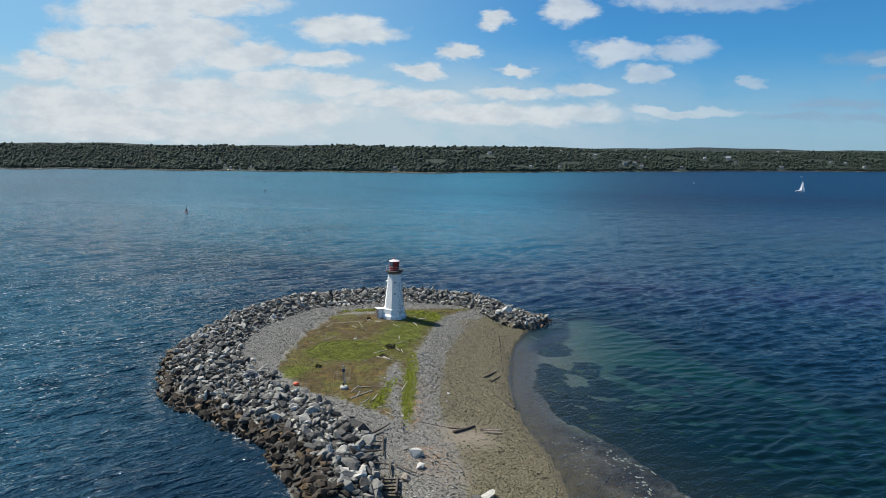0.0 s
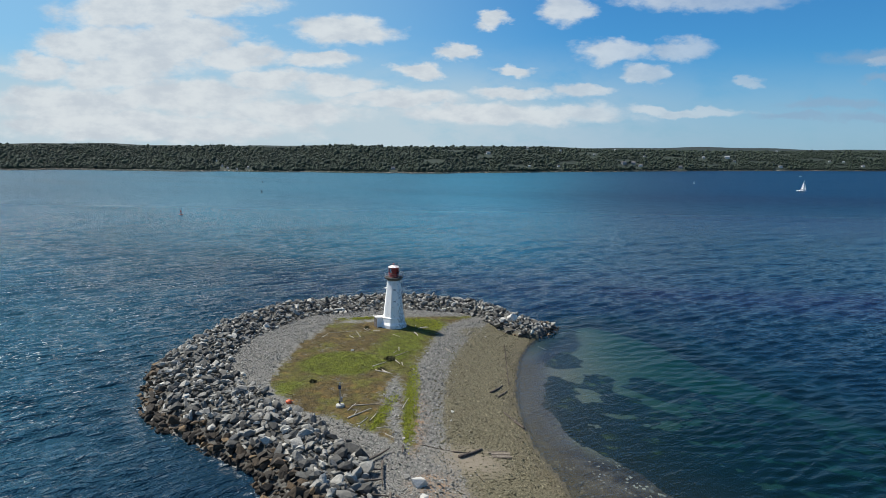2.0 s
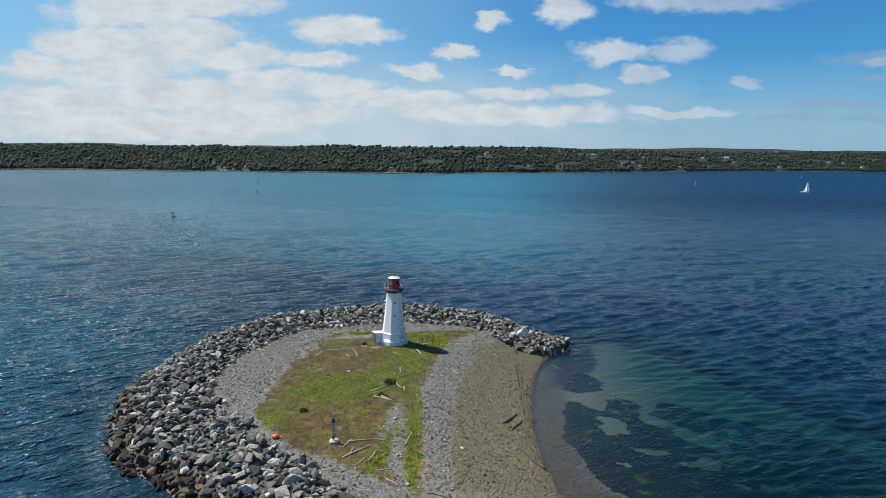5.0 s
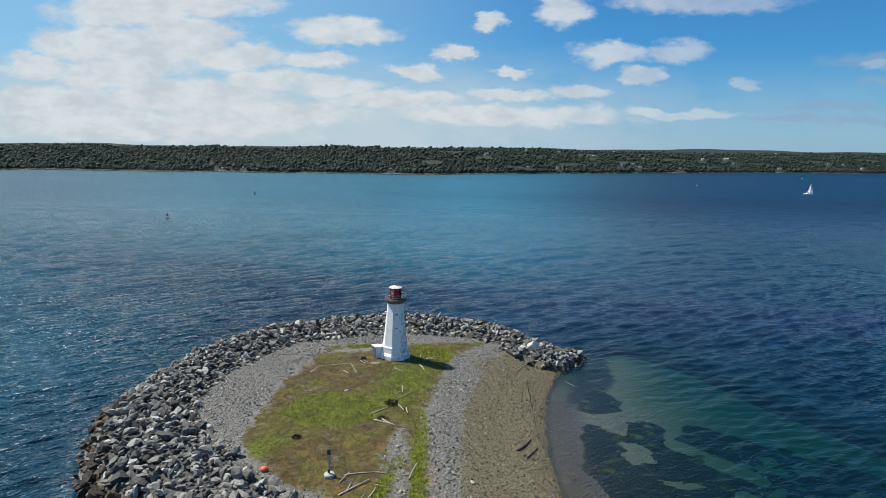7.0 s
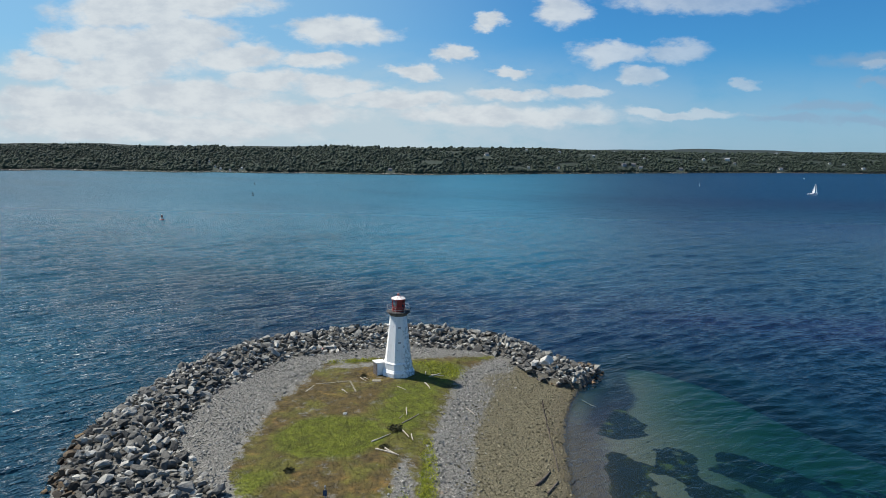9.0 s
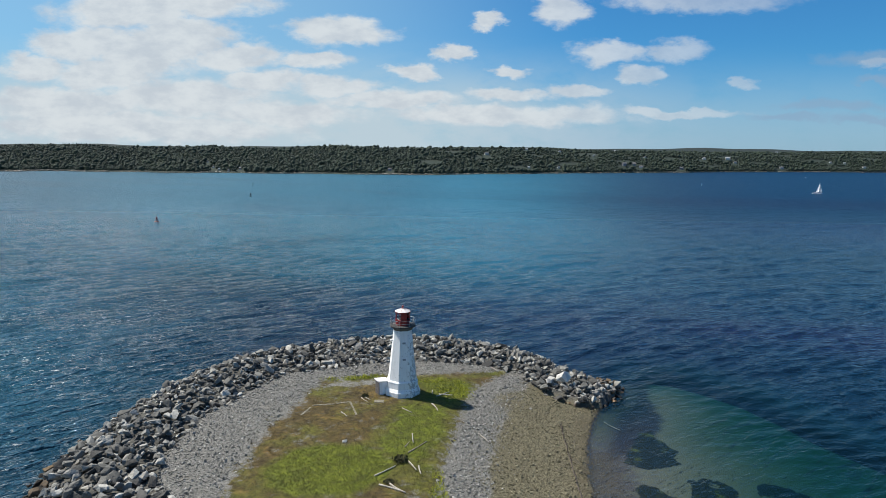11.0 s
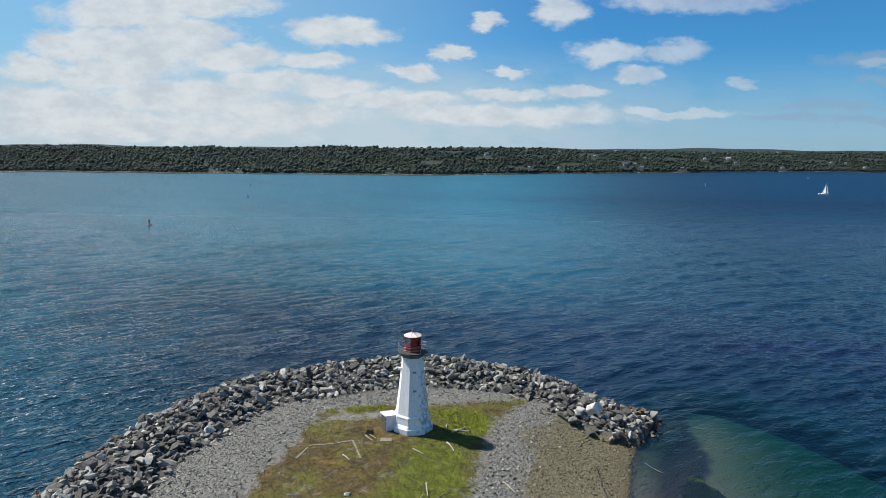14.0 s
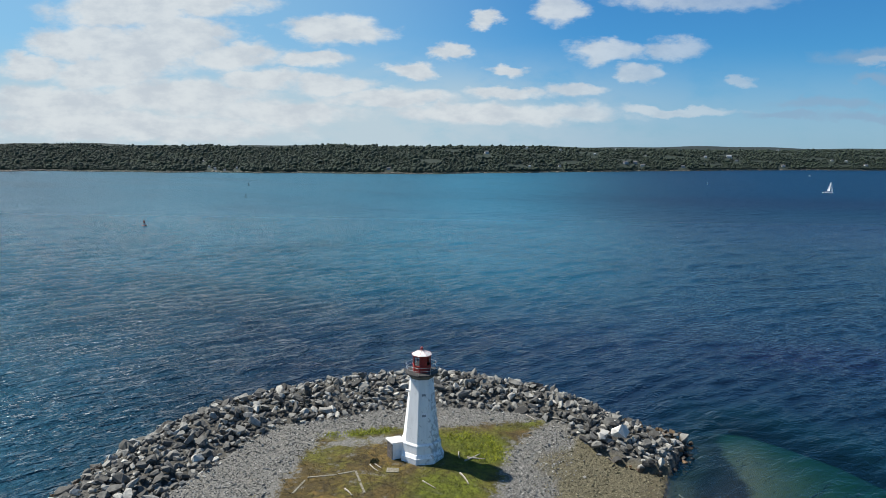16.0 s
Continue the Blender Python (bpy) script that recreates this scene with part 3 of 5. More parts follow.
def height(x, y):
    """The ground's height over the sea."""
    x, y = np.asarray(x, float), np.asarray(y, float)
    inside = within(x, y, ISLET)
    d_out, d_in, d_sh = to_line(x, y, OUTER), to_line(x, y, INNER), to_line(x, y, SHORE)
    top = 2.45 + 0.85 * np.exp(-((x + 1) ** 2 + (y + 8) ** 2) / 30 ** 2)
    rise = 0.11 * d_sh
    beach = -np.logaddexp(-rise * 2.2, -top * 2.2) / 2.2 + 0.10 * np.exp(-2.2 * rise)
    beach = beach + 0.07 * swell(x, y) * ease(d_sh, 1, 8)
    t = d_out / np.maximum(d_out + d_in, 1e-6)
    bank = np.interp(t, [0, 0.1, 0.3, 0.5, 0.75, 0.9, 1.0], [-0.9, 0.4, 2.5, 3.4, 2.95, 2.15, 1.9])
    bank = bank * np.clip(0.08 + np.hypot(x - 47.5, y - 12.5) / 22, 0.08, 1.0) * np.interp(y, [-5, 12], [1.0, 1.2]) + 0.25 * swell(x * 1.7, y * 1.7)
    z = np.where(within(x, y, BAND), np.where(t > 0.7, np.maximum(bank, np.minimum(beach, 2.0)), bank), beach)
    d = np.minimum(d_out, d_sh)
    side = ease(signed(x, y, SHOAL), -14, 7)
    sea = -(side * (0.035 * d + 0.0001 * d * d) * np.interp(y, [-100, -72, -22, 2, 22], [0.4, 1.0, 1.0, 1.6, 3.0]) + (1 - side) * (1.0 + 0.35 * d)) - 0.02
    return np.where(inside, z, np.maximum(sea, -9.0))


def grid_axes():
    return np.arange(-100, 150.1, 0.7), np.arange(-150, 80.1, 0.7)


def quads(nx, ny):
    i = np.arange(nx - 1)[None, :] + np.arange(ny - 1)[:, None] * nx
    return np.stack((i, i + 1, i + nx + 1, i + nx), -1).reshape(-1, 4)


def lush_at(x, y):
    k = np.maximum.reduce([ease(blob(x, y, -8.8, -31, 10.5, 8.5, 6), 0.12, 0.6), blob(x, y, 9, 3, 8, 7) * 1.0, blob(x, y, -17, -46, 5, 7) * 0.65,
                           blob(x, y, 8.8, -52, 1.6, 22, 2) * 1.2, blob(x, y, 3.8, -57, 1.3, 10, -8) * 1.1, blob(x, y, 4, -12, 8, 9) * 0.75,
                           blob(x, y, -11, 8, 8, 2, 12) * 0.9, blob(x, y, 18, 13.5, 7, 2.5, 25) * 0.6, blob(x, y, 5, -30, 6, 8) * 0.5,
                           blob(x, y, 2, -62, 4, 4) * 0.5, blob(x, y, 3.5, -20, 8, 17, -8) * 0.75, 0.17 + 0 * x])
    return np.clip(k, 0, 1)


def turf_depth(x, y):
    """How far inside the ragged edge of the turf a point lies."""
    d = np.minimum(signed(x, y, TURF_EDGE), -signed(x, y, GRAVEL_STRIP))
    rag = 1.3 * swell(x * 1.1, y * 1.1) + 0.8 * swell(x * 3.1 + 5, y * 2.7)
    return d + rag * ease(-x, -6, 2) + 0.35 * swell(x * 3.1, y * 2.3)


def build_ground():
    ax, ay = grid_axes()
    x, y = [a.ravel() for a in np.meshgrid(ax, ay)]
    z = height(x, y)
    turf = turf_depth(x, y)
    d_sh = to_line(x, y, SHORE)
    olive = 1 - ease(d_sh, 13, 18)
    olive = np.maximum(olive, blob(x, y, 25, 0, 10, 8) * 0.8)
    out = signed(x, y, WEED_BED)
    for hx, hy, rx, ry, turn in SAND_HOLES:
        out = np.minimum(out, 5.0 * (0.3 - blob(x + 2.2 * swell(x * 1.6, y * 1.8), y + 1.8 * swell(x * 1.5 + 3, y * 1.9), hx, hy, rx, ry, turn)))
    mottle = ease(x + 0.3 * (y + 40), 46, 58) * ease(out, -1, 3)
    weed = np.clip(0.5 + 0.55 * np.maximum(out, signed(x, y, WEED_PATCH)), -0.6, 1.6) * (1 - mottle) + 0.42 * mottle
    bed = signed(x, y, SAND) + 0.9 * swell(x * 1.3, y * 1.3)
    stony = 0.95 * (1 - ease(bed, -0.7, 0.9)) * ease(d_sh, 0.8, 5.5)
    brown = ease(-y + 0.35 * (30 - x), 58, 68) * (1 - ease(out, 1, 4))
    attrs = {"gap_shade_foot": np.maximum(ease(signed(x, y, BAND), -0.8, 0.6), (1 - ease(to_line(x, y, OUTER), 4, 9)) * ~within(x, y, ISLET) * (1 - ease(signed(x, y, SHOAL), -4, 0))), "grass": np.clip(0.5 + turf / 9, 0, 1), "lush": lush_at(x, y), "olive": olive, "weed": weed, "mottle": mottle, "stony": stony, "brown": brown,
             "rust": np.maximum(blob(x, y, 14.5, -84, 4, 5), blob(x, y, 10.5, -60, 2, 14)), "sandy": np.maximum(blob(x, y, 20, -74, 6.5, 5.5), 0.7 * blob(x, y, 18, -88, 4, 8))}
    ob = tris_object("ground", np.stack((x, y, z), -1), quads(len(ax), len(ay)), GROUND, None, attrs, True)
    tagged(ob, "low cobble islet with dry grass and a shelving beach", "ground", "", "structure")


def wind_sea(x, y, gap):
    """Short steep wind waves: a sum of many trains, each dropped where the mesh is too wide for it."""
    z = np.zeros_like(x)
    for wave in np.geomspace(2.0, 30, 64):
        way, k = radians(128) + RNG.normal(0, 0.3), 2 * np.pi / wave
        steep = 0.092 * np.interp(wave, [1.5, 3.0, 5.0, 8, 30], [1.1, 1.0, 0.6, 0.2, 0.05])
        swing = np.sin(k * (x * np.cos(way) + y * np.sin(way)) + RNG.uniform(0, 6.28))
        z += steep / k * swing * ease(wave / gap, 3.0, 5.0)
    return z


def build_water():
    cols = np.concatenate((-np.geomspace(6, 0.84, 14), np.arange(-0.82, 0.821, 0.0031), np.geomspace(0.84, 6, 14)))
    rows = np.concatenate(([-4000, -1500, -400, -80, 0, 30], np.arange(40, 87, 2.0), 88 * 1.0042 ** np.arange(966)))
    u, deep = [a.ravel() for a in np.meshgrid(cols, rows)]
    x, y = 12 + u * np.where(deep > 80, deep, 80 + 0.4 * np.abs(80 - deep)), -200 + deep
    by = (np.abs(x) < 230) & (np.abs(y) < 240)
    depth, off = np.full_like(x, 20.0), np.full_like(x, 400.0)
    clear, lee, shoal = np.zeros_like(x), np.zeros_like(x), np.zeros_like(x)
    near_islet = water_zones(x[by], y[by])
    for whole, few in zip((depth, off, clear, lee, shoal), near_islet):
        whole[by] = few
    gap = np.maximum(deep, 80) * 0.0036
    # cloud shadow painted as dark patches east of the shoal, a purple tongue north
    shade_tint = np.maximum.reduce([blob(x, y, 165, 52, 75, 24, -4), 0.8 * blob(x, y, 110, 62, 60, 18, -6), 0.6 * blob(x, y, 330, 330, 160, 110, 0), 0.5 * blob(x, y, 420, 640, 300, 100, 0), 0.5 * blob(x, y, 5, 75, 150, 50, 0)])
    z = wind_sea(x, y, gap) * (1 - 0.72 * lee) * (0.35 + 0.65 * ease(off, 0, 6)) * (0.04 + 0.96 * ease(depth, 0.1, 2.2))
    ob = tris_object("water", np.stack((x, y, z), -1), quads(len(cols), len(rows)), WATER, None, {"clear": clear, "calm": lee, "shoal": shoal, "depth": depth, "shade_tint": shade_tint, "east_dim": ease(u, 0.1, 0.5), "far": ease(deep, 420, 1100), "glint_zone": ease(-x, 20, 90) * (1 - ease(deep, 200, 380)) * (1 - lee), "sky_sheen": np.maximum(ease(deep, 205, 480) * (1 - 0.97 * ease(u, -0.02, 0.40)) * (1 - 0.45 * ease(-u, 0.35, 0.68)), 0.38 * ease(-x, 10, 90)), "chop": 0.05 + 0.36 * ease(deep, 200, 900), "surf": (1 - ease(off, 0.2, 2.6)) * (1 - ease(lee, 0.0, 0.3)) * (off < 10)}, True)
    tagged(ob, "wind-rippled dark blue sea, clear green over the shoal", "water", "", "structure")


def water_zones(x, y):
    """Depth, distance from land, clearness, lee and shoal round the islet."""
    depth = -height(x, y)
    off = np.where(within(x, y, ISLET), 0.0, np.minimum(to_line(x, y, OUTER), to_line(x, y, SHORE)))
    clear = np.clip(0.97 * np.exp(-np.maximum(depth - 0.4, 0) / 6.5), 0, 1) * (off < 130) * (0.08 + 0.92 * ease(signed(x, y, SHOAL) + 1.2 * swell(x, y), -12, 4)) * ease(y, -144, -122) * (1 - ease(x, 120, 142))
    clear = np.where(within(x, y, ISLET), 0.97, clear) * (1 - ease(signed(x, y, BAND), -1.0, 0.5) * (x < 40))
    lee = 1 - ease(to_line(x, y, SHORE), 24, 80)
    lee = 0.68 * lee * ease(signed(x, y, SHOAL), -8, 8)
    shoal = (1 - ease(to_line(x, y, SHORE), 40, 130)) * ease(signed(x, y, SHOAL), -25, 10)
    return depth, off, clear, lee, shoal


build_ground()
build_water()

# ---------------------------------------------------------------- the lighthouse
LH_Z, LH_TURN = 3.4, radians(-100)
FACE = radians(22.5)


def build_lighthouse():
    lh = thing("lighthouse", "tall white octagonal concrete lighthouse with a red lantern, on grass", "lighthouse", 0, 0, LH_Z)
    lh.scale = (1, 1, 1.018)
    bm = loft([(3.72, -0.6), (3.72, 0.72), (3.62, 0.82), (3.40, 1.22), (3.34, 1.26)], 8, LH_TURN)
    part("plinth", bm, TOWER_PAINT, lh, "white plinth with a sloping ledge")
    bm = loft([(3.30, 1.26), (3.22, 2.45), (3.26, 2.50), (3.20, 2.66), (2.98, 2.86), (2.44, 7.4), (2.02, 11.4), (1.90, 12.75)], 8, LH_TURN)
    part("tower", bm, TOWER_PAINT, lh)
    bm = loft([(1.92, 12.75), (2.02, 12.95), (2.30, 13.25), (2.34, 13.42)], 8, LH_TURN)
    part("cornice", bm, CONCRETE_DARK, lh, "flared grey cornice under the gallery")
    bm = loft([(2.62, 13.42), (2.70, 13.47), (2.70, 13.66), (2.62, 13.70)], 8, LH_TURN)
    part("gallery_deck", bm, DECK, lh, "stained concrete gallery slab")
    rail = thing("gallery_rail", "", "")
    rail.parent = lh
    tagged(rail, "thin grey steel railing")
    for k in range(8):
        a = LH_TURN + k * 2 * FACE
        foot = (2.52 * math.cos(a), 2.52 * math.sin(a), 13.68)
        part("rail_post", rod(bmesh.new(), foot, (2.58 * math.cos(a), 2.58 * math.sin(a), 14.85), 0.035), STEEL, rail)
        b = a + 2 * FACE
        for hgt, rad in ((14.82, 2.575), (14.28, 2.55)):
            part("rail_bar", rod(bmesh.new(), (rad * math.cos(a), rad * math.sin(a), hgt), (rad * math.cos(b), rad * math.sin(b), hgt), 0.028), STEEL, rail)
    part("lantern_wall", loft([(1.46, 13.66), (1.46, 14.62), (1.52, 14.64), (1.52, 14.74), (1.40, 14.76)], 8, LH_TURN), RED, lh, "red-painted lantern wall")
    for k in range(8):
        a = LH_TURN + k * 2 * FACE
        b = a + 2 * FACE
        p, q = Vector((1.38 * math.cos(a), 1.38 * math.sin(a), 0)), Vector((1.38 * math.cos(b), 1.38 * math.sin(b), 0))
        part("mullion", rod(bmesh.new(), p + Vector((0, 0, 14.74)), p + Vector((0, 0, 16.25)), 0.075, n=6), RED, lh)
        if k in (0, 3):
            bm = bmesh.new()
            c = (p + q) / 2
            block(bm, c.x, c.y, 15.5, 0.06, (q - p).length - 0.06, 1.5, 0, Matrix.Rotation((a + b) / 2, 4, "Z"))
            part("solid_panel", bm, RED, lh, "red metal panel")
        else:
            bm = bmesh.new()
            c = (p + q) / 2
            block(bm, c.x, c.y, 15.5, 0.02, (q - p).length - 0.08, 1.5, 0, Matrix.Rotation((a + b) / 2, 4, "Z"))
            ob = part("lantern_pane", bm, GLASS, lh, "clear lantern pane")
            ob.visible_shadow = False
    # black disc added over the red cap, so the panes look dark inside
    part("lantern_dark_disc", loft([(1.36, 14.765), (1.36, 14.80)], 8, LH_TURN), BLACK, lh, "black disc that darkens the lantern inside")
    part("lens", loft([(0.12, 14.7), (0.12, 15.0), (0.34, 15.05), (0.40, 15.4), (0.34, 15.75), (0.1, 15.8)], 12), STEEL, lh, "lamp on a small pedestal", True)
    part("roof_eave", loft([(1.50, 16.22), (1.66, 16.27), (1.66, 16.36), (1.55, 16.40)], 8, LH_TURN), RED, lh, "red roof rim")
    bm = loft([(1.63, 16.385), (1.15, 16.62), (0.60, 16.82), (0.20, 16.95)], 8, LH_TURN)
    part("lantern_roof", bm, ROOF_WHITE, lh, "low white eight-sided roof")
    for k in range(8):
        a = LH_TURN + k * 2 * FACE
        bm = rod(bmesh.new(), (0.2 * math.cos(a), 0.2 * math.sin(a), 16.97), (1.62 * math.cos(a), 1.62 * math.sin(a), 16.40), 0.04, n=5)
        part("roof_seam", bm, RED, lh)
    part("finial", loft([(0.16, 16.9), (0.10, 17.02), (0.10, 17.1), (0.22, 17.2), (0.25, 17.32), (0.18, 17.44), (0.03, 17.52)], 12), RED, lh, "red ball finial", True)
    # blocked windows on the two faces towards the spit
    for k, hs in ((0, (7.2, 10.4)),):
        a = LH_TURN + (2 * k + 1) * FACE
        for h in hs:
            r = np.interp(h, [2.86, 7.4, 11.4], [2.98, 2.44, 2.02]) * math.cos(FACE)
            lean = math.atan2(0.54 * math.cos(FACE), 4.5)
            turn = Matrix.Rotation(a, 4, "Z") @ Matrix.Rotation(-lean, 4, "Y")
            bm = bmesh.new()
            block(bm, 0, 0, 0, 0.10, 0.62, 0.34, 0.015, turn)
            bmesh.ops.translate(bm, vec=(r * math.cos(a), r * math.sin(a), h), verts=bm.verts)
            part("window", bm, HOUSE_GREY, lh, "small boarded window")
    a = LH_TURN - 3 * FACE
    bm = block(bmesh.new(), 2.25 * math.cos(a), 2.25 * math.sin(a), 10.6, 0.55, 0.4, 0.35, 0.04, Matrix.Rotation(a, 4, "Z"))
    part("lamp_bracket", bm, ROOF_WHITE, lh, "small white box on the wall")
    # porch
    porch = thing("porch", "low white concrete entrance porch", "")
    porch.parent = lh
    porch.matrix_basis = pose(-3.95, -0.7, 0, 0, 0, 32)
    part("porch_wall", block(bmesh.new(), 0, 0, 1.0, 2.2, 2.0, 3.0, 0.04), TOWER_PAINT, porch)
    bm = block(bmesh.new(), -0.1, 0, 2.56, 2.55, 2.3, 0.16, 0.03, Matrix.Rotation(radians(5), 4, "Y"))
    part("porch_roof", bm, ROOF_WHITE, porch, "pale slab roof")
    bm = block(bmesh.new(), -1.12, 0, 1.0, 0.07, 1.8, 2.6, 0.01)
    for k in range(4):
        block(bm, -1.165, -0.64 + 0.43 * k, 1.05, 0.03, 0.40, 2.5, 0.008)
    part("door", bm, DOOR_WOOD, porch, "grey-brown plank door")


build_lighthouse()

# ---------------------------------------------------------------- stones


def rock_shape(seed, sx=1.0, sy=0.78, sz=0.62, n=16):
    """An angular block: corners and triangles of the hull of a few points."""
    rnd = random.Random(seed)
    bm = bmesh.new()
    for _ in range(n):
        v = Vector((rnd.gauss(0, 1), rnd.gauss(0, 1), rnd.gauss(0, 1))).normalized()
        box = v / max(abs(v.x), abs(v.y), abs(v.z))
        v = v.lerp(box, 0.36) * rnd.uniform(0.74, 1.08)
        bm.verts.new((v.x * sx, v.y * sy, v.z * sz))
    made = bmesh.ops.convex_hull(bm, input=bm.verts)
    bmesh.ops.delete(bm, geom=[v for v in bm.verts if not v.link_faces], context="VERTS")
    bmesh.ops.triangulate(bm, faces=bm.faces)
    bmesh.ops.recalc_face_normals(bm, faces=bm.faces)
    bm.verts.index_update()
    vs = np.array([v.co[:] for v in bm.verts])
    fs = np.array([[v.index for v in f.verts] for f in bm.faces])
    bm.free()
    return vs, fs


def turns(n, tilt):
    """Random turns about z with a tilt: n matrices."""
    a, b, c = RNG.uniform(0, 2 * np.pi, n), RNG.normal(0, tilt, n), RNG.normal(0, tilt, n)
    z0, one = np.zeros(n), np.ones(n)
    rz = np.array([[np.cos(a), -np.sin(a), z0], [np.sin(a), np.cos(a), z0], [z0, z0, one]]).transpose(2, 0, 1)
    rx = np.array([[one, z0, z0], [z0, np.cos(b), -np.sin(b)], [z0, np.sin(b), np.cos(b)]]).transpose(2, 0, 1)
    ry = np.array([[np.cos(c), z0, np.sin(c)], [z0, one, z0], [-np.sin(c), z0, np.cos(c)]]).transpose(2, 0, 1)
    return rz @ rx @ ry


def strew(shapes, places, sizes, tilt):
    """Many stones as one set of corners and triangles."""
    kinds = RNG.integers(0, len(shapes), len(places))
    mats = turns(len(places), tilt)
    vs, fs, base = [], [], 0
    for k, (v, f) in enumerate(shapes):
        sel = np.where(kinds == k)[0]
        if len(sel) == 0:
            continue
        pts = np.einsum("nij,vj->nvi", mats[sel], v) * sizes[sel, None, None] + places[sel, None, :]
        vs.append(pts.reshape(-1, 3))
        fs.append((f[None] + (np.arange(len(sel)) * len(v))[:, None, None]).reshape(-1, 3) + base)
        base += len(sel) * len(v)
    return np.concatenate(vs), np.concatenate(fs)


def jittered(x0, x1, y0, y1, gap, jitter=0.42):
    gx, gy = np.meshgrid(np.arange(x0, x1, gap), np.arange(y0, y1, gap * 0.87))
    gx = gx + (np.arange(gx.shape[0]) % 2)[:, None] * gap / 2
    return (gx + RNG.uniform(-jitter, jitter, gx.shape) * gap).ravel(), (gy + RNG.uniform(-jitter, jitter, gy.shape) * gap).ravel()


def build_breakwater():
    bw = thing("breakwater", "long curved mound of grey quarried boulders ringing the islet", "breakwater", 0, 0, 0)
    shapes = [rock_shape(40 + k, RNG.uniform(1.0, 1.25), RNG.uniform(0.62, 0.9), RNG.uniform(0.42, 0.68)) for k in range(24)]
    x, y = jittered(-60, 52, -101, 50, 1.22)
    r = np.clip(RNG.lognormal(0.0, 0.36, len(x)), 0.5, 2.0) * (0.67 + 0.14 * ease(-y, 50, 85))
    keep = (signed(x, y, BAND) > np.where((to_line(x, y, OUTER) < 3) & (x < 36), 0.9 * r, np.where(x > 26, -0.9, -0.3))) & (np.hypot(x + 15.1, y + 54.4) > 1.9)
    x, y, r = x[keep], y[keep], r[keep]
    z = height(x, y) + 0.35 * r + RNG.uniform(-0.35, 0.7, len(x))
    # a second, smaller layer that fills the gaps
    x2, y2 = jittered(-60, 52, -101, 50, 1.45)
    keep = (signed(x2, y2, BAND) > np.where(x2 > 26, -1.2, -0.5)) & (np.hypot(x2 + 15.1, y2 + 54.4) > 1.5)
    x2, y2 = x2[keep], y2[keep]
    r2 = RNG.uniform(0.35, 0.75, len(x2))
    z2 = height(x2, y2) + RNG.uniform(-0.45, 0.0, len(x2))
    near = np.argsort(np.hypot(x - 2, y + 88))[:300]
    rest = np.ones(len(x), bool)
    rest[near] = False
    weedy = to_line(x, y, OUTER) + RNG.normal(0, 0.9, len(x)) < np.where(y < -74, 6.0, np.where(y < -28, 4.2, np.where(x > 38, 1.6, -2.0)))
    weedy2 = to_line(x2, y2, OUTER) + RNG.normal(0, 0.9, len(x2)) < np.where(y2 < -74, 6.0, np.where(y2 < -28, 4.2, np.where(x2 > 38, 1.6, -2.0)))
    meshes = []
    for mat in (ROCK_ONE, WEED_ROCK_ONE):
        row = []
        for v, f in shapes:
            me = bpy.data.meshes.new("boulder")
            me.from_pydata(v.tolist(), [], f.tolist())
            me.materials.append(mat)
            row.append(me)
        meshes.append(row)
    for i, m in zip(near, turns(len(near), 0.45)):
        ob = new("boulder", meshes[int(weedy[i])][int(RNG.integers(0, len(shapes)))])
        ob.parent = bw
        ob.matrix_basis = Matrix.Translation((x[i], y[i], z[i])) @ Matrix(m.tolist()).to_4x4() @ Matrix.Scale(float(r[i]), 4)
        if weedy[i]:
            tagged(ob, "weed-browned boulder at the waterline")
    px, py, pz, pr = [np.concatenate((a[rest], b)) for a, b in ((x, x2), (y, y2), (z, z2), (r, r2))]
    wet = np.concatenate((weedy[rest], weedy2))
    for name, sel, mat, label in (("rubble", ~wet, ROCK_MANY, "heap of grey angular boulders"), ("weedy_rubble", wet, WEED_ROCK_MANY, "dark weed-browned boulders along the waterline")):
        vs, fs = strew(shapes, np.stack((px[sel], py[sel], pz[sel]), -1), pr[sel], 0.45)
        tagged(tris_object(name, vs, fs, mat, bw), label, "", "", "stuff")


def lone_boulder(x, y, r, seed, mat, label, lift=0.3, flat=0.6):
    v, f = rock_shape(seed, 1.0, 0.8, flat, 13)
    me = bpy.data.meshes.new("boulder")
    me.from_pydata(v.tolist(), [], f.tolist())
    me.materials.append(mat)
    ob = new("boulder", me)
    ob.matrix_basis = Matrix.Translation((x, y, float(height(x, y)) + lift * r)) @ pose(0, 0, 0, 0, 0, seed * 37 % 360) @ Matrix.Scale(r, 4)
    return tagged(ob, label, "boulder")


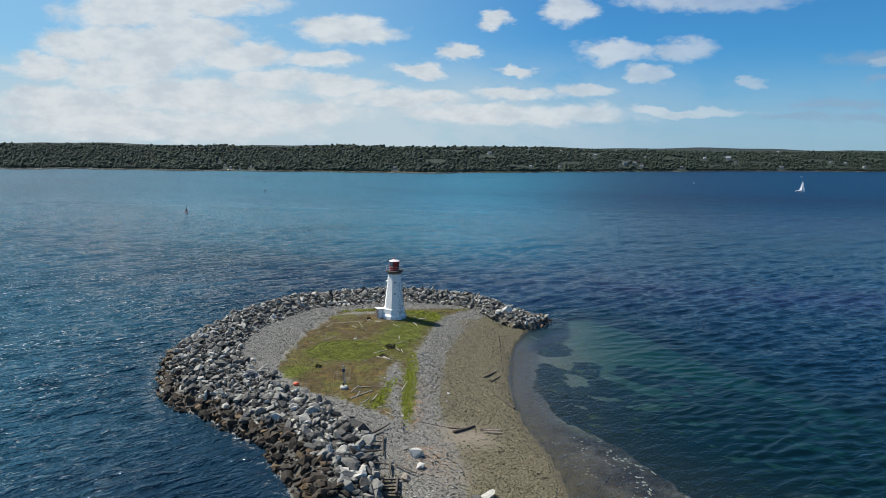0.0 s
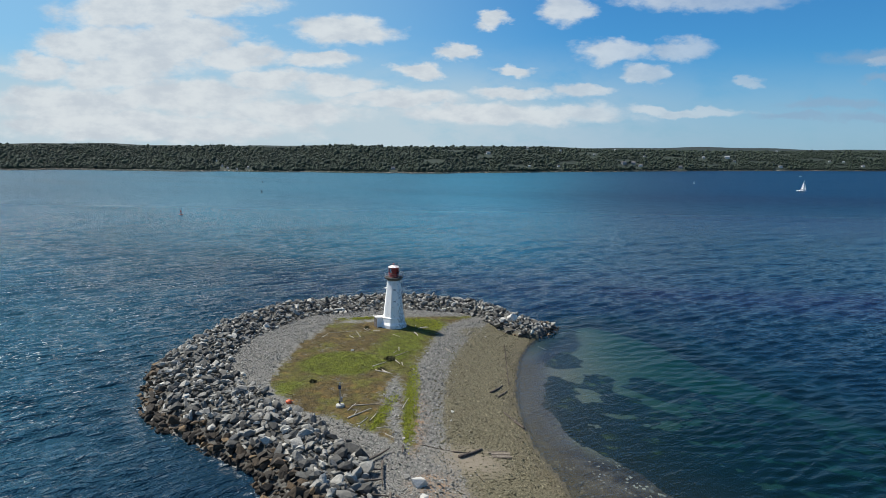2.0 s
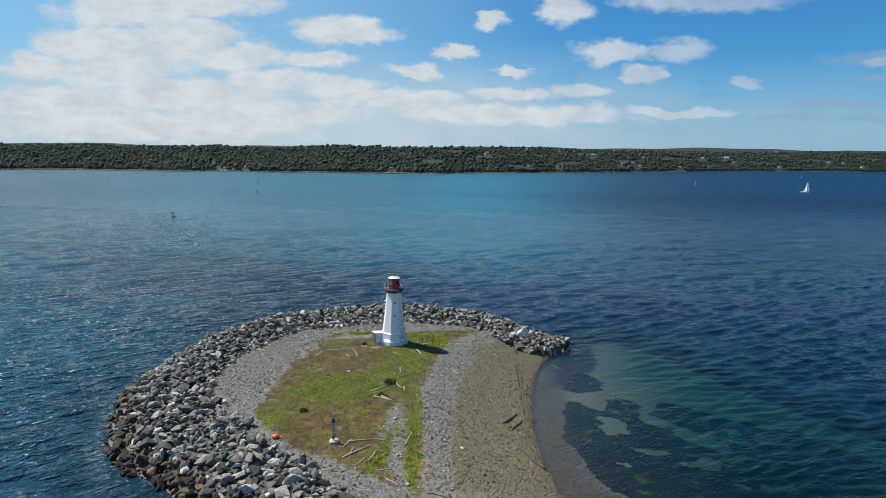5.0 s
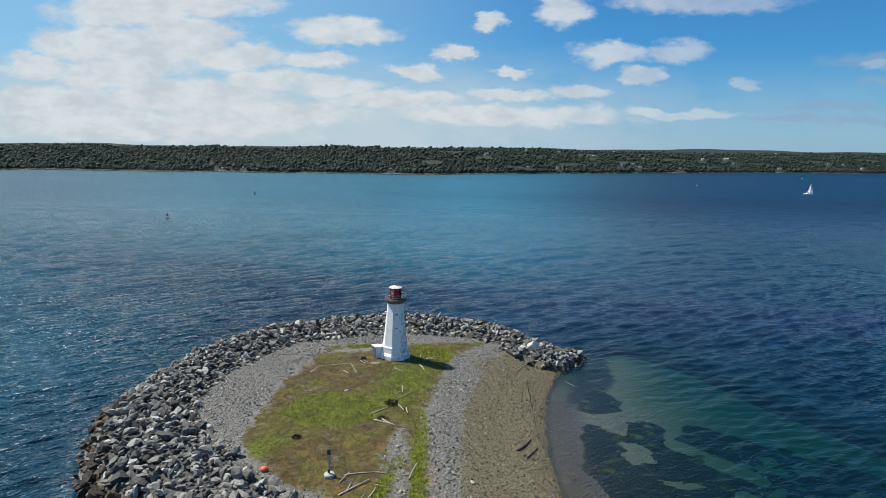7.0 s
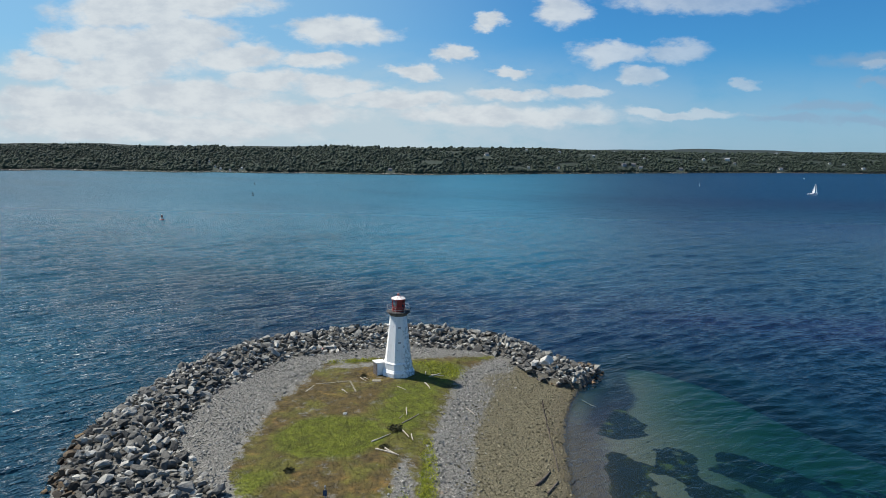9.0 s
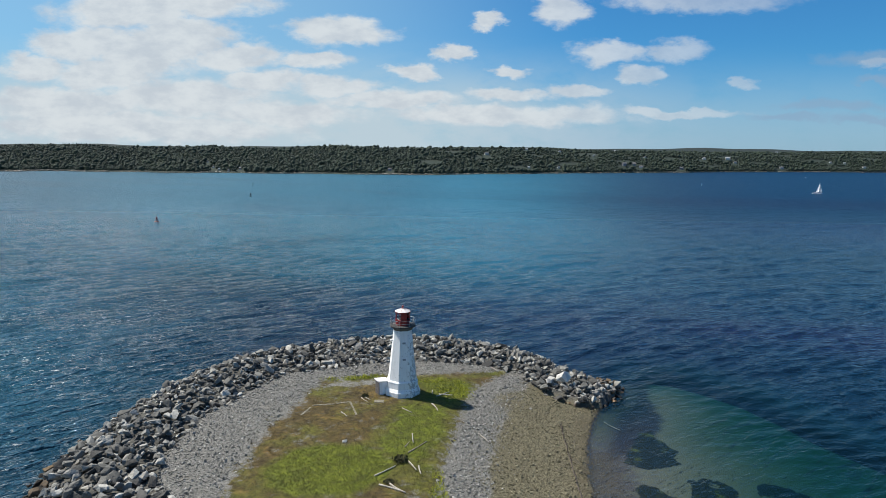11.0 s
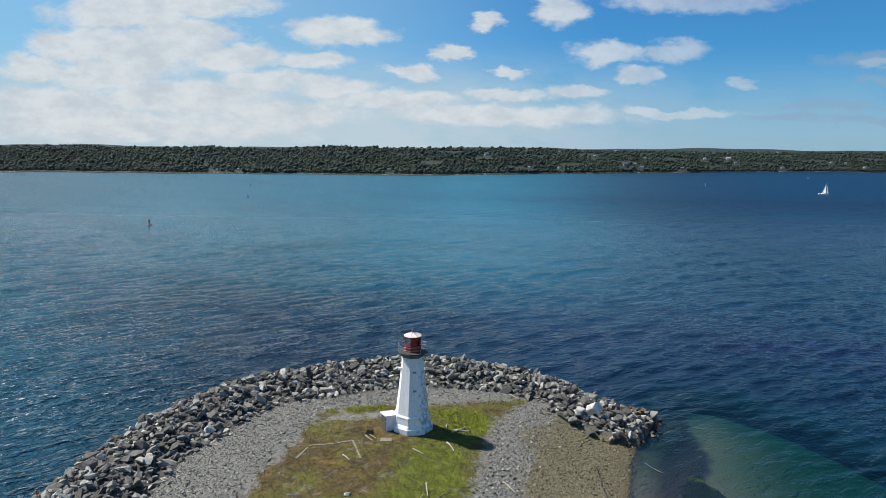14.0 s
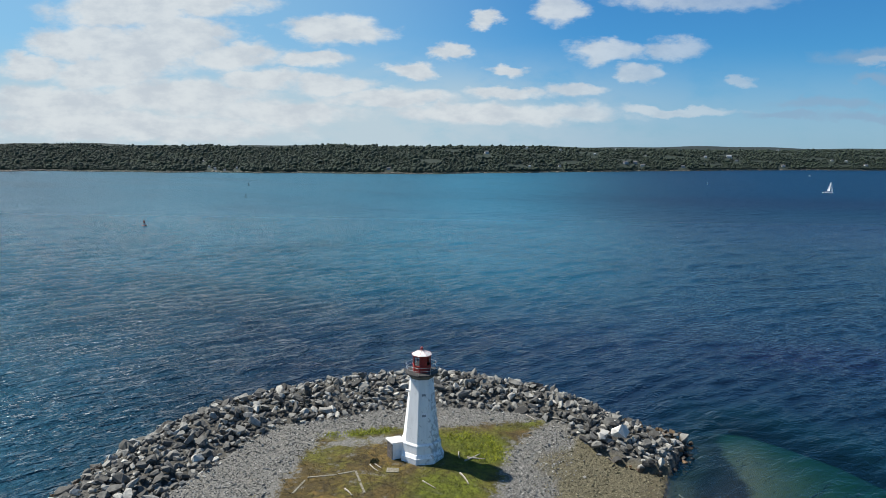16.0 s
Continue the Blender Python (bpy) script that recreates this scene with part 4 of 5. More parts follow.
def build_cobbles():
    pebbles = [rock_shape(300 + k, 1.0, 0.8, 0.55, 9) for k in range(8)]
    x, y = jittered(-40, 48, -100, 24, 0.36, 0.5)
    d = to_line(x, y, SHORE)
    ok = within(x, y, ISLET) & ~within(x, y, BAND) & (signed(x, y, TURF_EDGE) < RNG.normal(-0.5, 0.7, len(x))) & (d > 0.3)
    ok &= RNG.uniform(0, 1, len(x)) > blob(x, y, 20, -74, 6.5, 5.5) * 0.85
    x, y, d = x[ok], y[ok], d[ok]
    r = np.clip(RNG.lognormal(-1.78, 0.42, len(x)), 0.09, 0.5)
    r = r * np.where(d < 16, 0.74, 0.85)
    z = height(x, y) + 0.2 * r
    olive = d + RNG.normal(0, 1.6, len(x)) < 16
    for name, sel, mat, label in (("grey_cobbles", ~olive, COBBLE_GREY, "loose grey cobbles along the storm ridge"), ("beach_cobbles", olive, COBBLE_OLIVE, "olive-brown weedy cobbles on the beach")):
        vs, fs = strew(pebbles, np.stack((x[sel], y[sel], z[sel]), -1), r[sel], 0.5)
        tagged(tris_object(name, vs, fs, mat), label, "cobbles", "", "stuff")


def blades(x, y, tall, spread, per, lean):
    """Tufts of pointed leaves at the given places."""
    n = len(x)
    z = height(x, y)
    a = RNG.uniform(0, 2 * np.pi, (n, per))
    h = tall[:, None] * RNG.uniform(0.6, 1.15, (n, per))
    bx, by = x[:, None] + RNG.normal(0, spread, (n, per)), y[:, None] + RNG.normal(0, spread, (n, per))
    w = 0.03 + 0.06 * h
    lx, ly = np.cos(a), np.sin(a)
    zz = np.repeat(z[:, None], per, 1) - 0.03
    p0 = np.stack((bx - ly * w, by + lx * w, zz), -1)
    p1 = np.stack((bx + ly * w, by - lx * w, zz), -1)
    p2 = np.stack((bx + lx * h * lean, by + ly * h * lean, zz + h), -1)
    vs = np.stack((p0, p1, p2), 2).reshape(-1, 3)
    return vs, np.arange(len(vs)).reshape(-1, 3)


def build_grass():
    x, y = jittered(-24, 27, -74, 19, 0.30, 0.6)
    inn = turf_depth(x, y)
    patchy = swell(x * 2.3 + 4, y * 2.1) + RNG.normal(0, 0.5, len(x))
    lush = lush_at(x, y)
    ok = (inn > RNG.normal(0.2, 0.6, len(x))) & (patchy + lush > -0.45) & (np.hypot(x, y) > 3.9)
    x, y, lush = x[ok], y[ok], lush[ok]
    tall = RNG.uniform(0.06, 0.22, len(x)) * (0.9 + 0.5 * lush)
    vs, fs = blades(x, y, tall, 0.15, 6, 0.9)
    tagged(tris_object("grass", vs, fs, TURF, None, {"lush": np.repeat(lush, 18)}), "short dry grass, rusty brown turning green", "grass", "", "stuff")
    x, y = jittered(-24, 27, -74, 19, 0.42, 0.6)
    k = np.maximum.reduce([blob(x, y, 8.8, -52, 1.5, 22, 2), blob(x, y, 4.0, -57, 1.1, 10, -8), blob(x, y, 11, 2.5, 5, 5) * 0.55, blob(x, y, 7, 7, 6, 3) * 0.6,
                           blob(x, y, -11, 8, 8, 1.6, 12) * 0.7])
    ok = (k > RNG.uniform(0.2, 0.95, len(x))) & (np.hypot(x, y) > 4.0)
    x, y = x[ok], y[ok]
    vs, fs = blades(x, y, RNG.uniform(0.2, 0.55, len(x)), 0.24, 12, 0.8)
    tagged(tris_object("tall_weeds", vs, fs, FRESH), "clumps of bright yellow-green weeds edging the path", "weeds", "", "stuff")


def shrub(x, y, r, label):
    ob = thing("shrub", label, "shrub", x, y, float(height(x, y)))
    n = 420
    d = RNG.normal(0, 1, (n, 3))
    d = d / np.linalg.norm(d, axis=1)[:, None] * RNG.uniform(0.4, 1.0, (n, 1)) * (r, r, r * 0.55)
    d[:, 2] = np.abs(d[:, 2])
    e = RNG.normal(0, 0.16 * r, (n, 2, 3))
    vs = np.stack((d, d + e[:, 0], d + e[:, 1]), 1).reshape(-1, 3)
    tris_object("leaves", vs, np.arange(len(vs)).reshape(-1, 3), SHRUB, ob)
    bm = bmesh.new()
    for k in range(5):
        a = k * 1.26
        rod(bm, (0, 0, -0.1), (0.6 * r * math.cos(a), 0.6 * r * math.sin(a), 0.4 * r), 0.04, 0.015, 5)
    part("stem", bm, WOOD_DARK, ob)
    return ob


build_breakwater()
lone_boulder(34.0, 7.4, 1.75, 5, PALE_ROCK, "large pale quarried boulder on the breakwater", 1.15, 0.8)
lone_boulder(31.3, 7.9, 1.25, 11, PALE_ROCK, "pale flat-faced boulder on the breakwater", 1.0, 0.7)
lone_boulder(-17.6, 17.2, 1.25, 23, PALE_ROCK, "pale rounded boulder at the foot of the breakwater", 0.3, 0.8)
lone_boulder(12.2, -83.5, 1.25, 14, PALE_ROCK, "tall pale wedge-shaped boulder on the gravel spit", 0.35, 0.95)
lone_boulder(12.9, -87.2, 1.05, 31, PALE_ROCK, "low pale boulder on the gravel spit", 0.3, 0.5)
lone_boulder(11.0, -90.2, 1.1, 32, WOOD_MID, "low tan boulder on the gravel spit", 0.3, 0.5)
lone_boulder(10.0, -81.2, 0.8, 33, ROCK_ONE, "dark wet boulder lying on the gravel", 0.2)
lone_boulder(23.2, -93.8, 1.4, 34, ROCK_ONE, "dark boulder lying on the beach", 0.2)
lone_boulder(21.6, -94.8, 1.0, 35, ROCK_ONE, "dark boulder lying on the beach", 0.2)
lone_boulder(-7.9, -22.3, 0.55, 36, PALE_ROCK, "small pale stone lying in the grass", 0.3)
lone_boulder(17.0, -54.7, 0.5, 37, PALE_ROCK, "small pale stone on the beach", 0.3)
build_cobbles()
build_grass()
shrub(1.9, -28.0, 1.3, "low dark green shrub in the grass")
shrub(0.7, -34.4, 0.8, "low dark green shrub beside driftwood")
shrub(-12.9, -43.2, 0.9, "small blackish shrub in the brown turf")
shrub(-7.2, -2.7, 0.8, "small dark shrub near the lighthouse porch")

# ---------------------------------------------------------------- timber and small things on the islet


def driftwood(a, b, r, mat, label, lift=0.0, tip=0.0):
    """A bent, tapering trunk from a to b; tip raises the far end."""
    (ax, ay), (bx, by) = a, b
    za, zb = float(height(ax, ay)) + r * 0.6 + lift, float(height(bx, by)) + r * 0.5 + lift + tip
    p, q = Vector((ax, ay, za)), Vector((bx, by, zb))
    side = (q - p).cross(Vector((0, 0, 1))).normalized()
    long = (q - p).length
    rnd = random.Random(int(ax * 100 + by * 37))
    bm, n, rows = bmesh.new(), 7, []
    turn = (q - p).to_track_quat("Z", "Y")
    bow = rnd.uniform(-0.05, 0.05) * long
    for k in range(7):
        s = k / 6
        c = p.lerp(q, s) + side * (bow * math.sin(math.pi * s))
        rad = r * (1.0 - 0.45 * s) * rnd.uniform(0.88, 1.12)
        rows.append([bm.verts.new(c + turn @ Vector((rad * rnd.uniform(0.85, 1.15) * math.cos(6.283 * j / n), rad * math.sin(6.283 * j / n), 0))) for j in range(n)])
    for u, v in zip(rows, rows[1:]):
        for j in range(n):
            bm.faces.new((u[j], u[(j + 1) % n], v[(j + 1) % n], v[j]))
    bm.faces.new(rows[-1])
    bm.faces.new(rows[0][::-1])
    if r > 0.13:
        c = p.lerp(q, 0.35)
        rod(bm, c, c + side * 1.5 * r + Vector((0, 0, r * 2.0)), r * 0.3, r * 0.15, 6)
    ob = part("driftwood_log", bm, mat, None, label, True)
    return tagged(ob, "", "driftwood", "driftwood on the islet")


for a, b, r in (((25.0, -42.3), (27.9, -37.4), 0.26), ((26.6, -44.2), (28.8, -40.2), 0.22), ((27.2, -52.2), (29.8, -57.4), 0.18), ((29.0, -55.8), (30.5, -58.6), 0.32),
                ((18.2, -73.4), (22.1, -69.5), 0.34), ((17.2, -71.5), (21.0, -71.0), 0.14), ((12.0, -69.8), (17.8, -71.4), 0.10)):
    driftwood(a, b, r, WOOD_DARK, "dark weathered log stranded on the beach")
for a, b, r, tip in (((-0.6, -35.4), (3.0, -36.9), 0.17, 0), ((0.9, -35.0), (3.4, -37.3), 0.15, 0.1), ((-2.6, -55.2), (2.6, -53.9), 0.12, 0.05), ((7.2, -55.6), (8.2, -52.2), 0.13, 0.9),
                     ((-2.4, -60.8), (1.4, -56.4), 0.16, 0.2), ((-1.5, -60.0), (-1.2, -57.6), 0.11, 0.2), ((0.0, -63.2), (1.2, -60.4), 0.10, 0.1), ((1.8, -61.5), (2.6, -58.6), 0.11, 0.3),
                     ((3.4, -64.6), (5.6, -63.9), 0.09, 0.1), ((5.2, -66.8), (7.4, -68.6), 0.11, 0.1), ((-3.0, -57.4), (-1.9, -54.9), 0.11, 0.4)):
    driftwood(a, b, r, WOOD_PALE, "bleached grey driftwood pole lying on the turf", 0, tip)
for a, b, r, tip in (((6.1, 1.5), (6.2, -1.2), 0.12, 0.3), ((7.0, -1.4), (9.5, 0.8), 0.15, 0.2), ((7.4, -0.2), (10.2, -0.7), 0.12, 0.2), ((6.2, -5.4), (7.4, -8.4), 0.17, 0), ((0.6, -8.2), (2.6, -10.2), 0.10, 0.1),
                     ((-7.8, -3.6), (-6.3, -5.8), 0.10, 0.1), ((-7.2, -3.2), (-5.9, -4.9), 0.09, 0.1), ((-10.5, -10.9), (-9.2, -12.7), 0.14, 0.1), ((-1.6, -33.0), (1.3, -30.0), 0.13, 0.1),
                     ((3.2, -18.6), (3.6, -22.4), 0.12, 0.2), ((3.2, -28.2), (4.6, -31.0), 0.15, 0.2), ((4.9, -29.4), (5.4, -32.2), 0.13, 0.3), ((14.8, -16.4), (16.4, -19.0), 0.14, 0.0)):
    driftwood(a, b, r, WOOD_PALE, "short bleached driftwood pole in the grass", 0, tip)
for a, b, r in (((2.2, -54.0), (7.2, -54.3), 0.14), ((2.4, -57.6), (4.8, -58.2), 0.13), ((3.0, -25.4), (5.8, -21.0), 0.13), ((2.3, -23.6), (2.9, -21.6), 0.10)):
    driftwood(a, b, r, WOOD_MID, "brown driftwood pole lying in the grass")
for a, b in (((20.5, 18.2), (25.5, 15.6)), ((19.0, 17.5), (20.5, 15.4)), ((29.0, 11.0), (27.5, 13.2)), ((40.0, -4.6), (42.0, -8.2))):
    driftwood(a, b, 0.14, WOOD_PALE, "bleached pole at the foot of the boulders", 0.1)


def build_wreck():
    """A stranded panel of split boards."""
    ob = thing("wreckage", "broken grey board wreckage half buried in beach gravel", "wreckage", 25.0, -71.0, float(height(25, -71)), 3)
    for k in range(7):
        bm = block(bmesh.new(), RNG.uniform(-0.3, 0.3), -0.75 + 0.25 * k, 0.12 + 0.05 * k, 3.4 + RNG.uniform(-0.6, 0.6), 0.20, 0.07, 0.01, Matrix.Rotation(radians(RNG.uniform(-3, 3)), 4, "Z"))
        part("board", bm, WOOD_MID if k % 3 else WOOD_DARK, ob)
    for px in (-1.1, 1.0):
        part("batten", block(bmesh.new(), px, 0, 0.08, 0.14, 1.9, 0.12, 0.01), WOOD_DARK, ob)


def build_groyne():
    """The line of rotten stakes down the beach."""
    ob = thing("groyne", "row of short rotten stakes with rails on the beach", "groyne", 0, 0, 0)
    ys = np.arange(-9.5, -38, -1.25)
    for k, y in enumerate(ys):
        x = 30.6 - 0.045 * (-9.4 - y) + RNG.uniform(-0.12, 0.12)
        z = float(height(x, y))
        tall = RNG.uniform(0.25, 1.0) * (1.2 if y > -24 else 0.6)
        bm = rod(bmesh.new(), (x, y, z - 0.4), (x + RNG.uniform(-0.12, 0.12), y + RNG.uniform(-0.1, 0.1), z + tall), 0.11, 0.07, 6)
        part("stake", bm, WOOD_DARK, ob)
        if k % 2 == 0 and k + 2 < len(ys):
            x2, y2 = 30.6 - 0.045 * (-9.4 - ys[k + 2]), ys[k + 2]
            part("rail", rod(bmesh.new(), (x, y, z + 0.15), (x2, y2, float(height(x2, y2)) + 0.12), 0.09, 0.07, 6), WOOD_DARK, ob)


def build_crib():
    """Old crib-work: stacked squared timbers among the boulders."""
    ob = thing("timber_crib", "collapsed crib of dark squared timbers among boulders", "timber crib", 7.6, -93.0, float(height(7.6, -93)) - 0.1, 4)
    for lvl in range(4):
        for k in range(3):
            if lvl % 2 == 0:
                bm = block(bmesh.new(), RNG.uniform(-0.2, 0.2), -1.9 + 1.9 * k, 0.25 + 0.3 * lvl, 5.4, 0.26, 0.26, 0.02, Matrix.Rotation(radians(RNG.uniform(-3, 3)), 4, "Z"))
            else:
                bm = block(bmesh.new(), -2.3 + 2.3 * k, RNG.uniform(-0.2, 0.2), 0.25 + 0.3 * lvl, 0.26, 4.6, 0.26, 0.02, Matrix.Rotation(radians(RNG.uniform(-3, 3)), 4, "Z"))
            part("timber", bm, WOOD_DARK, ob)
    for (ax, ay), (bx, by), r in (((2.2, -78.4), (6.6, -73.2), 0.24), ((3.4, -83.4), (6.8, -82.4), 0.2), ((6.0, -77.5), (6.8, -84.2), 0.2), ((3.0, -80.6), (6.4, -79.8), 0.18), ((8.2, -86.0), (8.5, -91.0), 0.2), ((4.4, -87.2), (8.0, -86.8), 0.18), ((8.8, -71.6), (9.0, -74.5), 0.18), ((9.0, -86.6), (12.6, -89.6), 0.16)):
        driftwood((ax, ay), (bx, by), r, WOOD_DARK, "dark squared timber fallen beside the old crib", 0.5)


def build_mast():
    x, y = -4.8, -55.6
    ob = thing("instrument_mast", "slim steel mast with boxes on a round concrete base", "instrument mast", x, y, float(height(x, y)))
    part("concrete_base", loft([(0.85, -0.3), (0.83, 0.40), (0.76, 0.50), (0.55, 0.54)], 20), CONCRETE, ob, "pale round concrete block", True)
    part("pole", rod(bmesh.new(), (0, 0, 0.5), (0, 0, 4.6), 0.09, 0.07), STEEL, ob)
    part("lattice", rod(bmesh.new(), (0.22, 0, 1.0), (0.1, 0, 4.4), 0.045), STEEL, ob)
    part("lattice", rod(bmesh.new(), (-0.22, 0, 1.0), (-0.1, 0, 4.4), 0.045), STEEL, ob)
    for k in range(6):
        part("rung", rod(bmesh.new(), (-0.2 + 0.015 * k, 0, 1.2 + 0.5 * k), (0.2 - 0.015 * k, 0, 1.45 + 0.5 * k), 0.018), STEEL, ob)
    part("battery_box", block(bmesh.new(), -0.05, -0.16, 1.0, 0.34, 0.3, 0.55, 0.02), BLACK, ob, "black equipment box")
    part("instrument_box", block(bmesh.new(), 0.3, -0.12, 1.5, 0.42, 0.3, 0.8, 0.03), STEEL, ob, "grey equipment box")
    part("solar_panel", block(bmesh.new(), 0.0, -0.2, 4.0, 0.55, 0.04, 0.7, 0.01, Matrix.Rotation(radians(-25), 4, "X")), NAVY, ob, "dark solar panel")
    part("lamp", loft([(0.1, 4.6), (0.13, 4.7), (0.12, 4.9), (0.03, 4.98)], 10), STEEL, ob, "small lamp on top", True)


def build_float():
    x, y = -15.1, -54.4
    ob = thing("fishing_float", "crumpled orange plastic fishing float on the gravel", "float", x, y, float(height(x, y)))
    bm = bmesh.new()
    bmesh.ops.create_icosphere(bm, subdivisions=2, radius=0.62)
    for v in bm.verts:
        v.co *= 1 + 0.22 * noise.noise(v.co * 2.2)
        v.co.z = v.co.z * 0.7 + 0.3
    part("shell", bm, ORANGE, ob, "", True)
    part("ring", rod(bmesh.new(), (0.5, 0, 0.5), (0.85, 0.1, 0.45), 0.1, 0.07), ORANGE, ob)


def build_foundation():
    """The outline of an old building: low concrete sills in the turf."""
    ob = thing("foundation_sill", "low broken concrete outline of a vanished building in turf", "foundation", 0, 0, 0)
    for (ax, ay), (bx, by) in (((-16.6, -7.7), (-12.4, -6.8)), ((-12.2, -6.7), (-9.8, -5.7)), ((-9.7, -5.8), (-8.6, -8.8)), ((-8.5, -9.2), (-7.5, -11.9)), ((-17.8, -12.0), (-16.8, -8.2))):
        cx, cy = (ax + bx) / 2, (ay + by) / 2
        bm = block(bmesh.new(), cx, cy, float(height(cx, cy)) - 0.07, math.hypot(bx - ax, by - ay), 0.34, 0.3, 0.03, Matrix.Rotation(math.atan2(by - ay, bx - ax), 4, "Z"))
        part("sill", bm, OLD_CONCRETE, ob)
    slab = block(bmesh.new(), -4.1, -5.3, float(height(-4.1, -5.3)) + 0.02, 1.9, 1.3, 0.18, 0.03)
    tagged(part("door_slab", slab, OLD_CONCRETE, None, "cracked grey concrete slab lying in the grass"), "", "slab")


build_wreck()
build_groyne()
build_crib()
build_mast()
build_float()
build_foundation()

# ---------------------------------------------------------------- on the water


def buoy(x, y, mat, tall, label):
    ob = thing("navigation_buoy", label, "buoy", x, y, 0, 20, "channel buoys")
    k = tall / 4.4
    part("hull", loft([(0.9 * k, -0.5), (1.5 * k, -0.2), (1.55 * k, 0.35 * k), (1.2 * k, 0.6 * k), (0.5 * k, 0.66 * k)], 16), mat, ob, "", True)
    for j in range(4):
        a = j * math.pi / 2
        part("leg", rod(bmesh.new(), (0.75 * k * math.cos(a), 0.75 * k * math.sin(a), 0.6 * k), (0.32 * k * math.cos(a), 0.32 * k * math.sin(a), 3.4 * k), 0.10 * k), mat, ob)
        part("panel", block(bmesh.new(), 0.42 * k * math.cos(a), 0.42 * k * math.sin(a), 2.6 * k, 0.06, 0.75 * k, 1.5 * k, 0, Matrix.Rotation(a, 4, "Z")), mat, ob)
    part("top_ring", loft([(0.42 * k, 3.35 * k), (0.5 * k, 3.4 * k), (0.5 * k, 3.5 * k), (0.3 * k, 3.55 * k)], 12), mat, ob)
    part("lantern", loft([(0.18 * k, 3.5 * k), (0.2 * k, 3.9 * k), (0.16 * k, 4.2 * k), (0.05 * k, 4.4 * k)], 10), STEEL, ob, "", True)


buoy(-207, 331.6, BUOY_RED, 4.8, "dark red steel channel buoy afloat on the sea")
buoy(-231.7, 624.3, BLACK, 4.6, "dark steel channel buoy afloat on the sea")
buoy(-314.1, 891.6, BLACK, 4.6, "dark steel channel buoy far out on the sea")


def sail_mesh(corners, belly, n=8):
    """A triangular sail with draught: tack, clew and head."""
    tack, clew, head = [Vector(c) for c in corners]
    nrm = (clew - tack).cross(head - tack).normalized()
    bm, rows = bmesh.new(), []
    for i in range(n + 1):
        s = i / n
        a, b = tack.lerp(head, s), clew.lerp(head, s)
        rows.append([bm.verts.new(a.lerp(b, j / n) + nrm * belly * math.sin(math.pi * j / n) * (1 - s) ** 0.5) for j in range(n + 1)])
    for u, v in zip(rows, rows[1:]):
        for j in range(n):
            bm.faces.new((u[j], u[j + 1], v[j + 1], v[j]))
    bmesh.ops.remove_doubles(bm, verts=bm.verts, dist=0.001)
    return bm


def sailboat(x, y, turn, long, label):
    ob = thing("sailboat", label, "sailboat", x, y, 0, turn)
    k = long / 14
    bm, rows = bmesh.new(), []
    for i in range(13):
        s = i / 12
        w = 2.1 * k * math.sin(math.pi * (0.12 + 0.88 * s) ** 0.8) ** 0.7 * (1 if s < 0.99 else 0.1) + 0.05
        px = (7 - 14 * (1 - s)) * k
        rows.append([bm.verts.new((px, yy * w, zz * k)) for yy, zz in ((0, -0.5), (0.65, -0.3), (1, 0.5), (1.0, 1.15), (0.9, 1.25), (0, 1.32), (-0.9, 1.25), (-1.0, 1.15), (-1, 0.5), (-0.65, -0.3))])
    for u, v in zip(rows, rows[1:]):
        for j in range(10):
            bm.faces.new((u[j], u[(j + 1) % 10], v[(j + 1) % 10], v[j]))
    bm.faces.new(rows[0][::-1])
    bm.faces.new(rows[-1])
    part("hull", bm, HULL, ob, "white hull", True)
    part("cabin", block(bmesh.new(), -0.6 * k, 0, 1.5 * k, 5 * k, 2.2 * k, 0.75 * k, 0.2 * k), HULL, ob)
    part("mast", rod(bmesh.new(), (2.6 * k, 0, 1.2 * k), (2.6 * k, 0, 17.5 * k), 0.13 * k, 0.08 * k), STEEL, ob)
    part("boom", rod(bmesh.new(), (2.6 * k, 0, 2.6 * k), (-0.9 * k, 3.4 * k, 2.6 * k), 0.1 * k), STEEL, ob)
    part("mainsail", sail_mesh(((2.4 * k, 0, 2.8 * k), (-0.8 * k, 3.2 * k, 2.8 * k), (2.4 * k, 0, 17.0 * k)), 0.5 * k), SAIL, ob, "white mainsail")
    part("jib", sail_mesh(((6.7 * k, 0, 1.5 * k), (4.2 * k, 2.0 * k, 2.0 * k), (3.0 * k, 0, 16.6 * k)), 0.4 * k), SAIL, ob, "white jib")


sailboat(594, 885.5, -14, 15, "white sailing yacht under full sail on the sea")
sailboat(515, 1150, 60, 6, "tiny distant white sailing dinghy on the sea")


def motorboat(x, y, turn):
    ob = thing("motorboat", "small distant white motorboat on the sea", "motorboat", x, y, 0, turn)
    part("hull", loft([(1.0, -0.3), (1.35, 0.5), (1.4, 0.9), (1.1, 0.95)], 12), HULL, ob, "", True).scale = (3.4, 1.1, 1.2)
    part("cabin", block(bmesh.new(), -0.5, 0, 1.7, 3.2, 1.8, 1.3, 0.2), HULL, ob)


motorboat(1120, 1860, 10)

